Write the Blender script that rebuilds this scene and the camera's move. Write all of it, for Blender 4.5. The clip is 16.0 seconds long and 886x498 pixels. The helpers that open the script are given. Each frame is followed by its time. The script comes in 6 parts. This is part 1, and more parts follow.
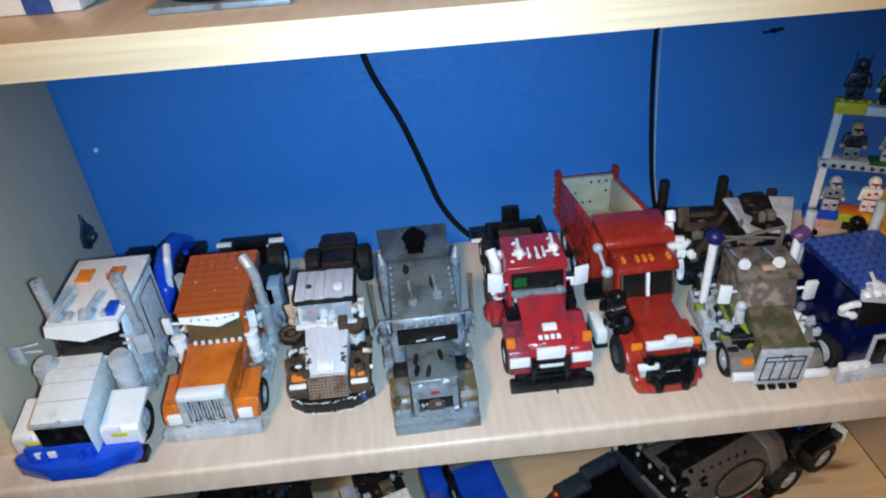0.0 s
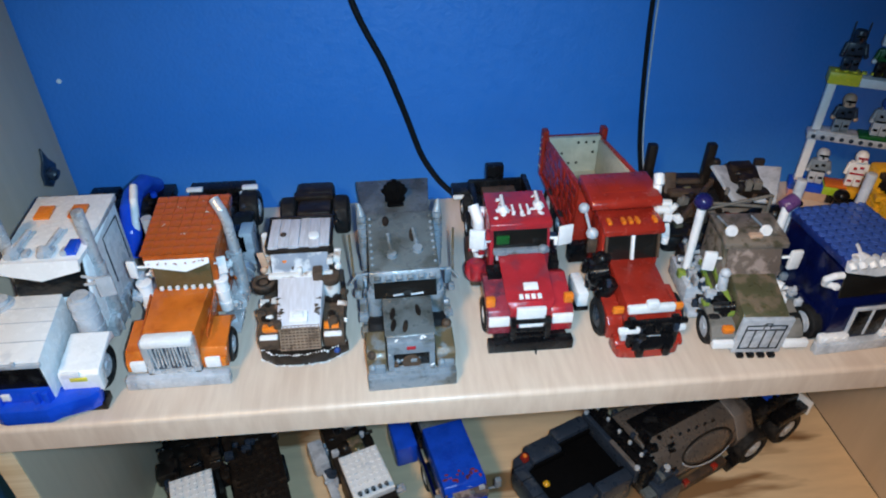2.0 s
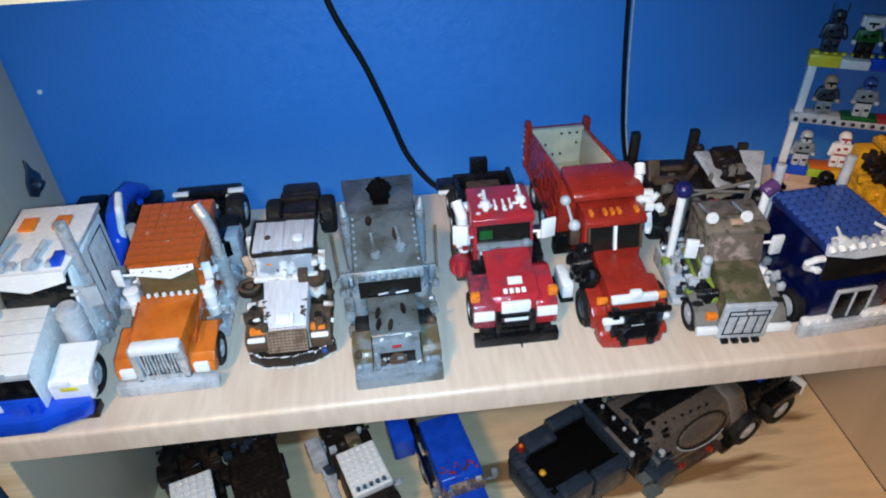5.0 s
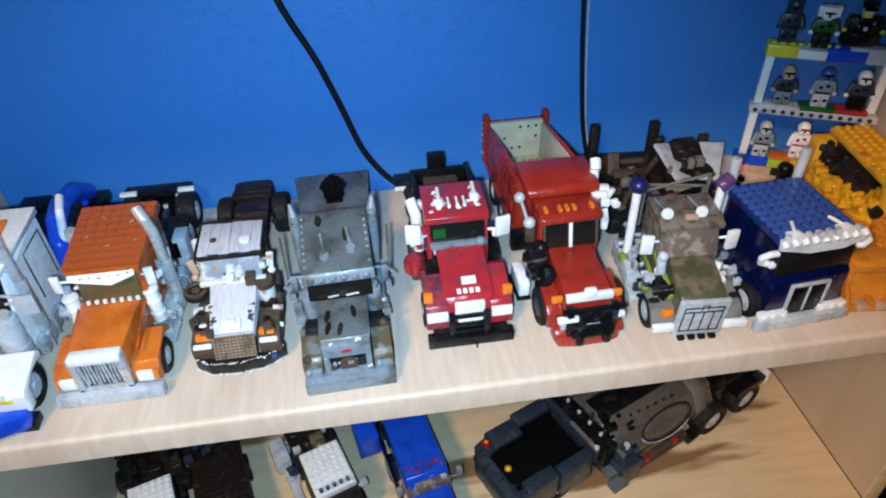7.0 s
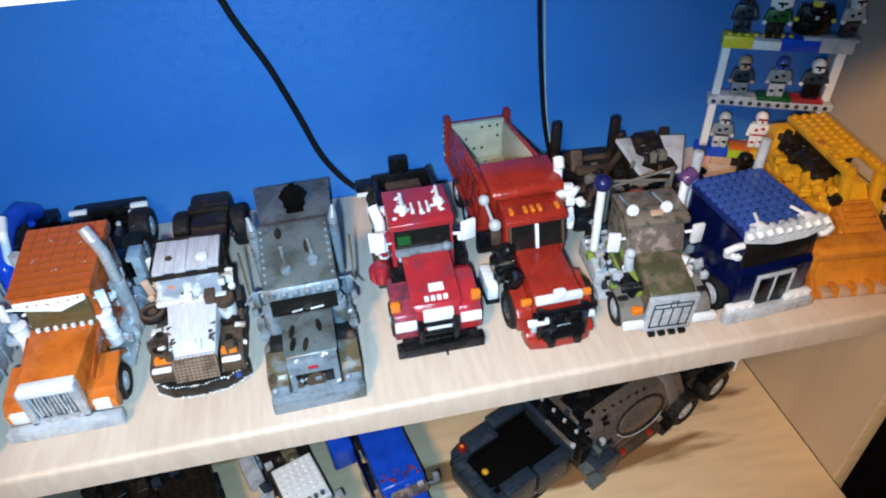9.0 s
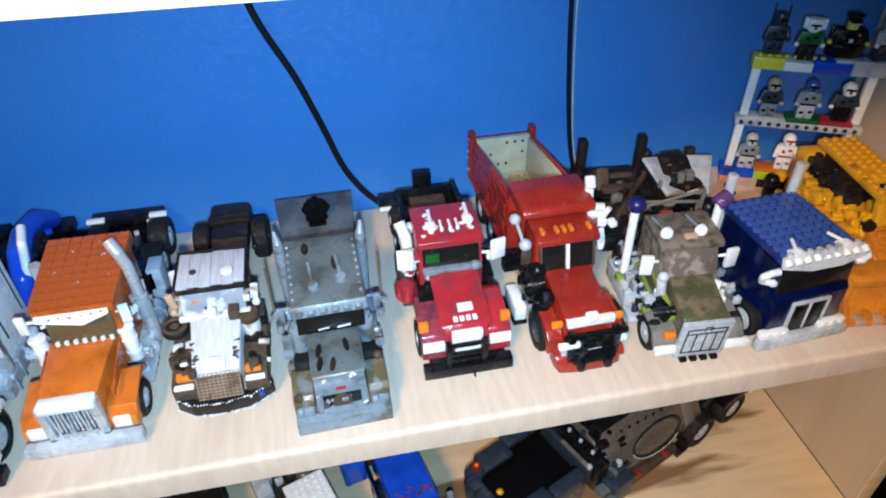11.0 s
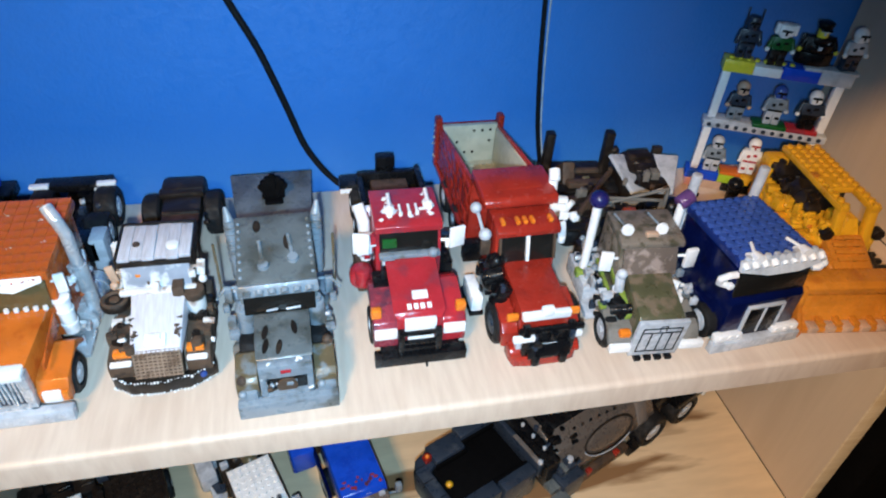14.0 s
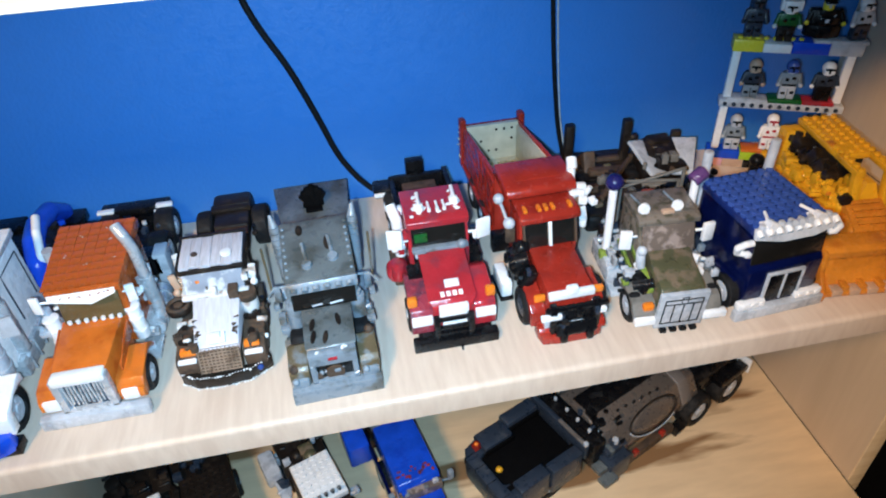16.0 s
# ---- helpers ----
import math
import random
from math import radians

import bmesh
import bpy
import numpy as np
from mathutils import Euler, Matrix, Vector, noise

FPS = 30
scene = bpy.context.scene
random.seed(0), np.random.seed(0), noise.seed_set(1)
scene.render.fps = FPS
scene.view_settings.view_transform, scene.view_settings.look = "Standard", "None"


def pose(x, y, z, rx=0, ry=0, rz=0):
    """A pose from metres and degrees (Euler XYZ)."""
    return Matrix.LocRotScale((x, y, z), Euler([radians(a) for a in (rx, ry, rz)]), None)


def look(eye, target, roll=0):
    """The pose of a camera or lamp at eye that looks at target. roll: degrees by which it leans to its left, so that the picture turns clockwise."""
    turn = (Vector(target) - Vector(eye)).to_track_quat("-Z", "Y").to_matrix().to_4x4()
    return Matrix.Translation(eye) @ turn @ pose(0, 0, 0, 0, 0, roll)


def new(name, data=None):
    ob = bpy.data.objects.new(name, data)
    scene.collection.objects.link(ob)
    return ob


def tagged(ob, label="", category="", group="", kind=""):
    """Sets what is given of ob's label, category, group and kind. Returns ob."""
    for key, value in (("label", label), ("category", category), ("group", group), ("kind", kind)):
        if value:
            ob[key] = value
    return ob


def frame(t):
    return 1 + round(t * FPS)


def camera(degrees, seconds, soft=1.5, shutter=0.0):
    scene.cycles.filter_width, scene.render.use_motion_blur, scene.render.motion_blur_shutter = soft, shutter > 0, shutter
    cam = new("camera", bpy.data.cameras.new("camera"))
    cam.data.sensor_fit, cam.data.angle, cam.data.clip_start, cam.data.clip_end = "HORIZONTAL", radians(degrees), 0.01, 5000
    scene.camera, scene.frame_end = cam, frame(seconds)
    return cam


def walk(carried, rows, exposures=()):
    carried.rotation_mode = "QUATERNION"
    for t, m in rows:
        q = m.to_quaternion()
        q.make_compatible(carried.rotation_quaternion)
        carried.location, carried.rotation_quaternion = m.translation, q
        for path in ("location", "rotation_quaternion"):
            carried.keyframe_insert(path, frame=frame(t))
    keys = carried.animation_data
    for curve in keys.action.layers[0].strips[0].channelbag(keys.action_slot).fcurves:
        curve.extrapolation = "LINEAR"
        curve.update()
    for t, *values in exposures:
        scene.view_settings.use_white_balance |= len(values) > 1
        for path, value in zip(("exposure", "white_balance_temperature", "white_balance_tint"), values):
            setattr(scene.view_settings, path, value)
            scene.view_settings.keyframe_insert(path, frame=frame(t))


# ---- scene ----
SOFT = 2.0
EXPOSURES = [(0.0, -0.72), (3.5, -0.6), (7.0, -0.42), (8.2, -0.32), (11.0, -0.22), (16.0, -0.24)]
cam = camera(68.0, 16.0, SOFT, 0.5)
PATH = [
    (0, (0.0314, -0.3475, 1.4085), (0.0493, 0.0694, 1.1331), -4.20),
    (0.5, (0.0330, -0.3465, 1.4081), (0.0544, 0.0611, 1.1193), -3.70),
    (1, (0.0283, -0.3415, 1.4021), (0.0535, 0.0610, 1.1066), -2.70),
    (1.5, (0.0246, -0.3386, 1.3968), (0.0527, 0.0621, 1.0991), -1.89),
    (2, (0.0257, -0.3365, 1.3902), (0.0612, 0.0635, 1.0923), -0.19),
    (2.5, (0.0293, -0.3392, 1.3906), (0.0626, 0.0614, 1.0933), -0.56),
    (3, (0.0356, -0.3418, 1.3930), (0.0729, 0.0591, 1.0965), -0.67),
    (3.5, (0.0381, -0.3392, 1.3903), (0.0808, 0.0585, 1.0902), -0.37),
    (3.7, (0.0377, -0.3391, 1.3896), (0.0807, 0.0572, 1.0877), -0.38),
    (5.8, (0.0494, -0.3294, 1.4004), (0.0787, 0.0647, 1.0941), -3.25),
    (6, (0.0561, -0.3250, 1.3953), (0.0937, 0.0643, 1.0838), -2.04),
    (6.5, (0.0614, -0.3195, 1.3919), (0.1100, 0.0638, 1.0746), -1.54),
    (7, (0.0656, -0.3238, 1.3964), (0.1129, 0.0638, 1.0841), -1.98),
    (7.5, (0.0618, -0.3183, 1.3940), (0.1223, 0.0661, 1.0800), -0.14),
    (8, (0.0698, -0.3212, 1.3979), (0.1437, 0.0650, 1.0890), -1.04),
    (8.2, (0.0695, -0.3176, 1.3948), (0.1413, 0.0647, 1.0806), -1.00),
    (10.3, (0.0714, -0.3045, 1.3956), (0.1470, 0.0778, 1.0823), -4.30),
    (10.5, (0.0614, -0.2900, 1.4009), (0.1347, 0.0947, 1.0901), -3.73),
    (11, (0.0478, -0.2922, 1.3958), (0.1217, 0.0928, 1.0855), -0.92),
    (11.5, (0.0397, -0.2964, 1.3992), (0.1181, 0.0889, 1.0903), 0.92),
    (12, (0.0368, -0.2937, 1.3846), (0.1231, 0.0856, 1.0705), 2.42),
    (12.5, (0.0410, -0.2821, 1.3821), (0.1308, 0.0961, 1.0676), 5.02),
    (13, (0.0438, -0.2689, 1.3877), (0.1292, 0.1126, 1.0759), 3.22),
    (13.5, (0.0534, -0.2713, 1.3721), (0.1478, 0.0977, 1.0481), 6.08),
    (14, (0.0579, -0.2864, 1.3845), (0.1543, 0.0900, 1.0699), 4.24),
    (14.5, (0.0590, -0.2975, 1.3882), (0.1569, 0.0859, 1.0825), 2.98),
    (15, (0.0596, -0.3091, 1.3880), (0.1582, 0.0690, 1.0760), 3.72),
    (15.5, (0.0552, -0.3182, 1.3947), (0.1351, 0.0663, 1.0851), 0.78),
    (16, (0.0653, -0.3277, 1.3971), (0.1267, 0.0604, 1.0879), -3.20),
]

walk(cam, [(t, look(eye, target, roll)) for t, eye, target, roll in PATH], EXPOSURES)

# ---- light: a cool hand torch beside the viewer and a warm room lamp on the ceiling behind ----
world = bpy.data.worlds.new("room_air")
scene.world = world
world.use_nodes = True
world.node_tree.nodes["Background"].inputs[0].default_value = (0.75, 0.82, 1.0, 1)
world.node_tree.nodes["Background"].inputs[1].default_value = 0.002

torch = bpy.data.lights.new("torch", "SPOT")
torch.energy, torch.color, torch.shadow_soft_size = 27.5, (0.43, 0.725, 1.0), 0.008
torch.spot_size, torch.spot_blend = radians(114), 1.0
new("torch", torch).matrix_world = look((0.045, -0.33, 1.386), (0.03, 0.12, 0.935))
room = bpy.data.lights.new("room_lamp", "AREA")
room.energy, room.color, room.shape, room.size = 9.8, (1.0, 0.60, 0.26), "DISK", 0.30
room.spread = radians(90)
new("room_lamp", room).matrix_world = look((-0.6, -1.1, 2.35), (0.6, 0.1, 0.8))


# ---- materials ----
def nodes_of(name):
    m = bpy.data.materials.new(name)
    m.use_nodes = True
    return m, m.node_tree.nodes, m.node_tree.links, m.node_tree.nodes["Principled BSDF"]


def mixed(nt, links, fac, a, b):
    n = nt.new("ShaderNodeMix")
    n.data_type = "RGBA"
    links.new(fac, n.inputs[0])
    for sock, v in ((n.inputs[6], a), (n.inputs[7], b)):
        if isinstance(v, tuple):
            sock.default_value = (*v[:3], 1)
        else:
            links.new(v, sock)
    return n.outputs[2]


def noised(nt, links, coord, scale, lo, hi, detail=4.0):
    n = nt.new("ShaderNodeTexNoise")
    n.inputs["Scale"].default_value, n.inputs["Detail"].default_value = scale, detail
    links.new(coord, n.inputs["Vector"])
    r = nt.new("ShaderNodeMapRange")
    r.inputs["From Min"].default_value, r.inputs["From Max"].default_value = lo, hi
    links.new(n.outputs["Fac"], r.inputs["Value"])
    return r.outputs["Result"]


def plastic(name, c, rough=0.33, wear_or_sheen=None, amount=0.5, scale=90.0, metal=0.0, spec=0.5, vary=0.72, grit=0.08):
    """Toy plastic or model paint: scuffs, dust and worn patches in a second colour; on glazing these patches are
    painted reflections.
    """
    m, nt, links, b = nodes_of(name)
    co = nt.new("ShaderNodeTexCoord").outputs["Object"]
    dark = tuple(v * vary for v in c)
    col = mixed(nt, links, noised(nt, links, co, 55, 0.35, 0.75), c, dark)
    if wear_or_sheen:
        col = mixed(nt, links, noised(nt, links, co, scale, 0.72 - 0.42 * amount, 0.80 - 0.36 * amount, 8.0), col, wear_or_sheen)
    dust = noised(nt, links, co, 420, 0.60, 0.86, 2.0)
    weak = nt.new("ShaderNodeMath")
    weak.operation = "MULTIPLY"
    weak.inputs[1].default_value = grit
    links.new(dust, weak.inputs[0])
    col = mixed(nt, links, weak.outputs[0], col, (0.42, 0.40, 0.38))
    links.new(col, b.inputs["Base Color"])
    rr = nt.new("ShaderNodeMapRange")
    rr.inputs["To Min"].default_value, rr.inputs["To Max"].default_value = rough * 0.75, min(1, rough * 1.5)
    links.new(noised(nt, links, co, 140, 0.3, 0.7), rr.inputs["Value"])
    links.new(rr.outputs["Result"], b.inputs["Roughness"])
    bump = nt.new("ShaderNodeBump")
    bump.inputs["Strength"].default_value, bump.inputs["Distance"].default_value = 0.35, 0.0006
    links.new(noised(nt, links, co, 260, 0.3, 0.7, 6.0), bump.inputs["Height"])
    links.new(bump.outputs["Normal"], b.inputs["Normal"])
    b.inputs["Metallic"].default_value = metal
    b.inputs["Specular IOR Level"].default_value = spec
    return m


def wood(name, light, dark, grain=(2.0, 28.0, 28.0), rough=0.45, streak=0.5, bump_s=0.15, drift=(0.55, 0.78)):
    """Sawn board: long grain along x, pores and broad colour drift."""
    m, nt, links, b = nodes_of(name)
    co = nt.new("ShaderNodeTexCoord").outputs["Object"]
    mp = nt.new("ShaderNodeMapping")
    mp.inputs["Scale"].default_value = grain
    links.new(co, mp.inputs["Vector"])
    fine = noised(nt, links, mp.outputs["Vector"], 5.0, 0.35, 0.75, 8.0)
    col = mixed(nt, links, fine, light, tuple(l + (d - l) * streak for l, d in zip(light, dark)))
    broad = noised(nt, links, mp.outputs["Vector"], 0.9, *drift, 5.0)
    col = mixed(nt, links, broad, col, dark)
    links.new(col, b.inputs["Base Color"])
    b.inputs["Roughness"].default_value = rough
    bump = nt.new("ShaderNodeBump")
    bump.inputs["Strength"].default_value, bump.inputs["Distance"].default_value = bump_s, 0.001
    links.new(fine, bump.inputs["Height"])
    links.new(bump.outputs["Normal"], b.inputs["Normal"])
    return m


MAPLE = wood("maple_laminate", (0.67, 0.54, 0.435), (0.545, 0.41, 0.32), (34, 5, 8), 0.32, 0.75)
PINE = wood("raw_pine_edge", (0.76, 0.63, 0.44), (0.56, 0.41, 0.23), (1.2, 60, 60), 0.6, 0.6)
# Same wood as MAPLE, yellower and lighter: warm lamplight put into the base colour.
LIT_MAPLE = wood("lit_figured_maple", (0.80, 0.61, 0.39), (0.27, 0.15, 0.07), (3.2, 15, 15), 0.38, 0.2, 0.1, (0.535, 0.60))
SIDE = wood("side_board", (0.58, 0.46, 0.34), (0.49, 0.38, 0.27), (20, 20, 2), 0.5, 0.4)
WALLBLUE = plastic("blue_wall_paint", (0.037, 0.195, 0.58), 0.40, (0.036, 0.190, 0.565), 0.5, 5.0, vary=0.96, grit=0.0)
CARPET = plastic("grey_carpet", (0.10, 0.09, 0.085), 0.95, (0.06, 0.055, 0.05), 0.6, 60)
PLASTER = plastic("ceiling_paint", (0.7, 0.68, 0.64), 0.9)
WHITE = plastic("white_plastic", (0.83, 0.83, 0.84), 0.22, (0.68, 0.69, 0.72), 0.28, 60, vary=0.95)
WHITEW = plastic("weathered_white", (0.78, 0.77, 0.76), 0.45, (0.24, 0.14, 0.09), 0.46, 62, vary=0.82)
WHITEH = wood("chalky_white", (0.62, 0.62, 0.68), (0.37, 0.33, 0.33), (110, 9, 40), 0.45, 0.45, 0.2, (0.58, 0.74))
PLANK = wood("greyed_white_plank", (0.56, 0.56, 0.62), (0.30, 0.27, 0.27), (130, 12, 40), 0.45, 0.6, 0.2, (0.52, 0.72))
MESH = plastic("rusty_mesh", (0.30, 0.21, 0.15), 0.5, (0.13, 0.08, 0.05), 0.5, 90)
PALE = plastic("pale_grey_plastic", (0.52, 0.55, 0.60), 0.24, (0.36, 0.38, 0.42), 0.45, 80)
SILVER = plastic("silver_paint", (0.58, 0.60, 0.63), 0.26, (0.35, 0.36, 0.39), 0.4, 120, 0.35)
GREY = plastic("weathered_grey", (0.125, 0.145, 0.152), 0.28, (0.066, 0.072, 0.068), 0.56, 38)
GREYL = plastic("light_weathered_grey", (0.22, 0.265, 0.31), 0.28, (0.10, 0.105, 0.10), 0.46, 55)
TAUPE = plastic("dusty_grey_brown", (0.19, 0.175, 0.155), 0.6, (0.11, 0.10, 0.085), 0.5, 60)
BLACK = plastic("black_plastic", (0.005, 0.005, 0.006), 0.26, (0.016, 0.016, 0.017), 0.4, 80, spec=0.25, grit=0.0)
CORD = plastic("black_cord", (0.006, 0.006, 0.007), 0.6, None, spec=0.2, grit=0.0)
RUBBER = plastic("black_rubber", (0.007, 0.007, 0.008), 0.6, (0.018, 0.016, 0.015), 0.4, 110, spec=0.3, grit=0.0)
SLATE = plastic("dark_slate_plastic", (0.024, 0.036, 0.058), 0.3, (0.045, 0.055, 0.072), 0.35, 60, grit=0.0)
BROWN = plastic("rusty_brown", (0.085, 0.05, 0.03), 0.6, (0.04, 0.026, 0.018), 0.5, 70)
UMBER = plastic("dark_umber", (0.013, 0.009, 0.007), 0.4, (0.032, 0.022, 0.015), 0.4, 70, spec=0.35, grit=0.0)
ORANGE = plastic("orange_plastic", (0.62, 0.15, 0.02), 0.17, (0.43, 0.09, 0.012), 0.45, 50)
ORANGED = plastic("dark_orange_plastic", (0.48, 0.10, 0.018), 0.22, (0.30, 0.06, 0.012), 0.5, 70)
GOLDEN = plastic("golden_orange_plastic", (0.62, 0.22, 0.025), 0.22, (0.48, 0.15, 0.018), 0.45, 45)
AMBER = plastic("amber_lens", (0.85, 0.22, 0.02), 0.25)
RED = plastic("red_plastic", (0.42, 0.025, 0.035), 0.16, (0.26, 0.03, 0.045), 0.5, 60)
REDW = plastic("scuffed_red", (0.30, 0.04, 0.06), 0.22, (0.09, 0.03, 0.05), 0.5, 60)
RUSTRED = plastic("brick_red_plastic", (0.34, 0.026, 0.015), 0.2, (0.22, 0.018, 0.012), 0.40, 38)
CREAM = plastic("cream_plastic", (0.52, 0.51, 0.40), 0.4, (0.40, 0.40, 0.31), 0.4, 60)
BLUE = plastic("bright_blue_plastic", (0.009, 0.075, 0.62), 0.18, (0.007, 0.05, 0.46), 0.4, 60)
NAVY = plastic("navy_plastic", (0.002, 0.005, 0.045), 0.13, (0.002, 0.003, 0.02), 0.4, 60, grit=0.0)
ROYAL = plastic("royal_blue_plastic", (0.045, 0.10, 0.38), 0.18, (0.025, 0.06, 0.24), 0.4, 80)
# Darker copy of ROYAL: shade between the roof studs put into the colour.
ROYAL_SHADE = plastic("shaded_royal_plastic", (0.012, 0.03, 0.17), 0.2, (0.008, 0.02, 0.10), 0.4, 60)
YELLOW = plastic("yellow_plastic", (0.78, 0.40, 0.02), 0.3, (0.62, 0.28, 0.015), 0.4, 60)
LEMON = plastic("lemon_plastic", (0.78, 0.66, 0.05), 0.3)
LIMED = plastic("olive_lime_plastic", (0.22, 0.30, 0.05), 0.35, (0.10, 0.13, 0.04), 0.4, 70)
LIME = plastic("lime_plastic", (0.38, 0.55, 0.03), 0.3)
GREEN = plastic("green_plastic", (0.008, 0.10, 0.02), 0.3)
PINK = plastic("pink_plastic", (0.75, 0.40, 0.45), 0.35)
PURPLE = plastic("purple_plastic", (0.12, 0.05, 0.17), 0.3)
PLUM = plastic("indigo_plastic", (0.012, 0.012, 0.09), 0.25, grit=0.0)
CAMO = plastic("camouflage_paint", (0.085, 0.082, 0.042), 0.3, (0.16, 0.12, 0.08), 0.58, 95)
CAMO2 = plastic("camouflage_brown", (0.19, 0.155, 0.125), 0.3, (0.08, 0.07, 0.045), 0.52, 110)
OLIVE = plastic("olive_fender", (0.13, 0.095, 0.05), 0.35, (0.17, 0.19, 0.20), 0.46, 85)
SKIN = plastic("tan_plastic", (0.55, 0.36, 0.25), 0.4)
TINT = plastic("dark_glazing", (0.012, 0.011, 0.010), 0.12, grit=0.0)
SMOKE = plastic("amber_glazing", (0.13, 0.085, 0.035), 0.15, (0.22, 0.16, 0.09), 0.4, 60)
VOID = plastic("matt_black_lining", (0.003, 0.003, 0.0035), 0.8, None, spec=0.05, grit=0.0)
# Brown glass; its lighter patches are reflections painted as a second colour.
HAZE = plastic("reflection_patched_glazing", (0.15, 0.115, 0.095), 0.2, (0.32, 0.25, 0.22), 0.5, 110)
# Pale blue smears put the windscreen's reflections into the colour.
ICE = plastic("blue_glazing_reflections", (0.30, 0.34, 0.41), 0.15, (0.62, 0.64, 0.68), 0.48, 80)
STEEL = plastic("brown_metal", (0.19, 0.16, 0.14), 0.27, (0.13, 0.10, 0.085), 0.34, 12, 0.5, vary=0.9, grit=0.0)
BAND = plastic("greyed_brown_band", (0.17, 0.15, 0.14), 0.4, (0.11, 0.095, 0.085), 0.4, 40)
MM = 0.001


# ---- mesh helpers (millimetres) ----
def bx(bm, x0, x1, y0, y1, z0, z1, bev=0.8, rot=None):
    """A block with softened edges."""
    r = bmesh.ops.create_cube(bm, size=1)
    vs = r["verts"]
    m = Matrix.Translation(((x0 + x1) / 2, (y0 + y1) / 2, (z0 + z1) / 2))
    if rot:
        m = m @ Euler([radians(a) for a in rot]).to_matrix().to_4x4()
    m = m @ Matrix.Diagonal((abs(x1 - x0), abs(y1 - y0), abs(z1 - z0), 1))
    bmesh.ops.transform(bm, matrix=m, verts=vs)
    b = min(bev, 0.3 * min(abs(x1 - x0), abs(y1 - y0), abs(z1 - z0)))
    if b > 0.05:
        es = list({e for v in vs for e in v.link_edges})
        bmesh.ops.bevel(bm, geom=es, offset=b, segments=2, affect="EDGES", profile=0.5)
    return bm


def prism(bm, pts, x0, x1, bev=0.8, x0b=None, x1b=None):
    """A side profile of (y, z) points swept across x; x0b, x1b: the sides' places at the profile's last half."""
    n = len(pts)
    half = n // 2
    a = [bm.verts.new(((x0 if x0b is None or i < half else x0b), y, z)) for i, (y, z) in enumerate(pts)]
    b = [bm.verts.new(((x1 if x1b is None or i < half else x1b), y, z)) for i, (y, z) in enumerate(pts)]
    fs = [bm.faces.new(a), bm.faces.new(b[::-1])]
    for i in range(n):
        j = (i + 1) % n
        fs.append(bm.faces.new((a[j], a[i], b[i], b[j])))
    bmesh.ops.recalc_face_normals(bm, faces=fs)
    if bev > 0:
        es = list({e for f in fs for e in f.edges})
        bmesh.ops.bevel(bm, geom=es, offset=bev, segments=2, affect="EDGES", profile=0.5)
    return bm


def plan(bm, pts, z0, z1, bev=0.8):
    """A plan outline of (x, y) points raised from z0 to z1."""
    a = [bm.verts.new((x, y, z0)) for x, y in pts]
    b = [bm.verts.new((x, y, z1)) for x, y in pts]
    n = len(pts)
    fs = [bm.faces.new(a[::-1]), bm.faces.new(b)]
    for i in range(n):
        j = (i + 1) % n
        fs.append(bm.faces.new((a[i], a[j], b[j], b[i])))
    bmesh.ops.recalc_face_normals(bm, faces=fs)
    if bev > 0:
        es = list({e for f in fs for e in f.edges})
        bmesh.ops.bevel(bm, geom=es, offset=bev, segments=2, affect="EDGES", profile=0.5)
    return bm


def rod(bm, p, q, r, r2=None, seg=14, bev=0.0):
    """A cylinder or cone from p to q."""
    p, q = Vector(p), Vector(q)
    d = q - p
    res = bmesh.ops.create_cone(bm, cap_ends=True, segments=seg, radius1=r, radius2=r if r2 is None else r2, depth=d.length)
    m = Matrix.Translation((p + q) / 2) @ d.to_track_quat("Z", "Y").to_matrix().to_4x4()
    bmesh.ops.transform(bm, matrix=m, verts=res["verts"])
    if bev:
        es = [e for e in {e for v in res["verts"] for e in v.link_edges} if abs(abs((e.verts[0].co - e.verts[1].co).normalized().dot(d.normalized())) - 1) > 0.1]
        bmesh.ops.bevel(bm, geom=es, offset=bev, segments=2, affect="EDGES", profile=0.5)
    return bm


def ball(bm, c, r, sz=1.0, seg=12):
    res = bmesh.ops.create_uvsphere(bm, u_segments=seg, v_segments=max(6, seg // 2 + 2), radius=r)
    bmesh.ops.transform(bm, matrix=Matrix.Translation(c) @ Matrix.Diagonal((1, 1, sz, 1)), verts=res["verts"])
    return bm


def pipe(bm, pts, r, seg=10):
    """A bent tube through points."""
    for a, b in zip(pts, pts[1:]):
        rod(bm, a, b, r, seg=seg)
    for c in pts[1:-1]:
        ball(bm, c, r, seg=seg)
    return bm


def studs(bm, x0, y0, z, nx, ny, pitch=8.0, r=2.45, h=1.8, slope=0.0):
    """Rows of round knobs; slope: rise in z along y."""
    for i in range(nx):
        for j in range(ny):
            y = y0 + (j + 0.5) * pitch
            x = x0 + (i + 0.5) * pitch
            zz = z + slope * (y - y0)
            rod(bm, (x, y, zz - 0.6), (x, y, zz + h), r, r * 0.94, seg=10)
    return bm


def B():
    return bmesh.new()


def part(name, bm, material, parent, label=""):
    """Links a bmesh as one mesh object, a part of its thing."""
    bmesh.ops.scale(bm, vec=(MM, MM, MM), verts=bm.verts)
    me = bpy.data.meshes.new(name)
    for f in bm.faces:
        f.smooth = True
    bm.to_mesh(me)
    bm.free()
    me.set_sharp_from_angle(angle=radians(38))
    for m in material if isinstance(material, (list, tuple)) else [material]:
        me.materials.append(m)
    ob = new(name, me)
    if parent is not None:
        ob.parent = parent
    return tagged(ob, label) if label else ob


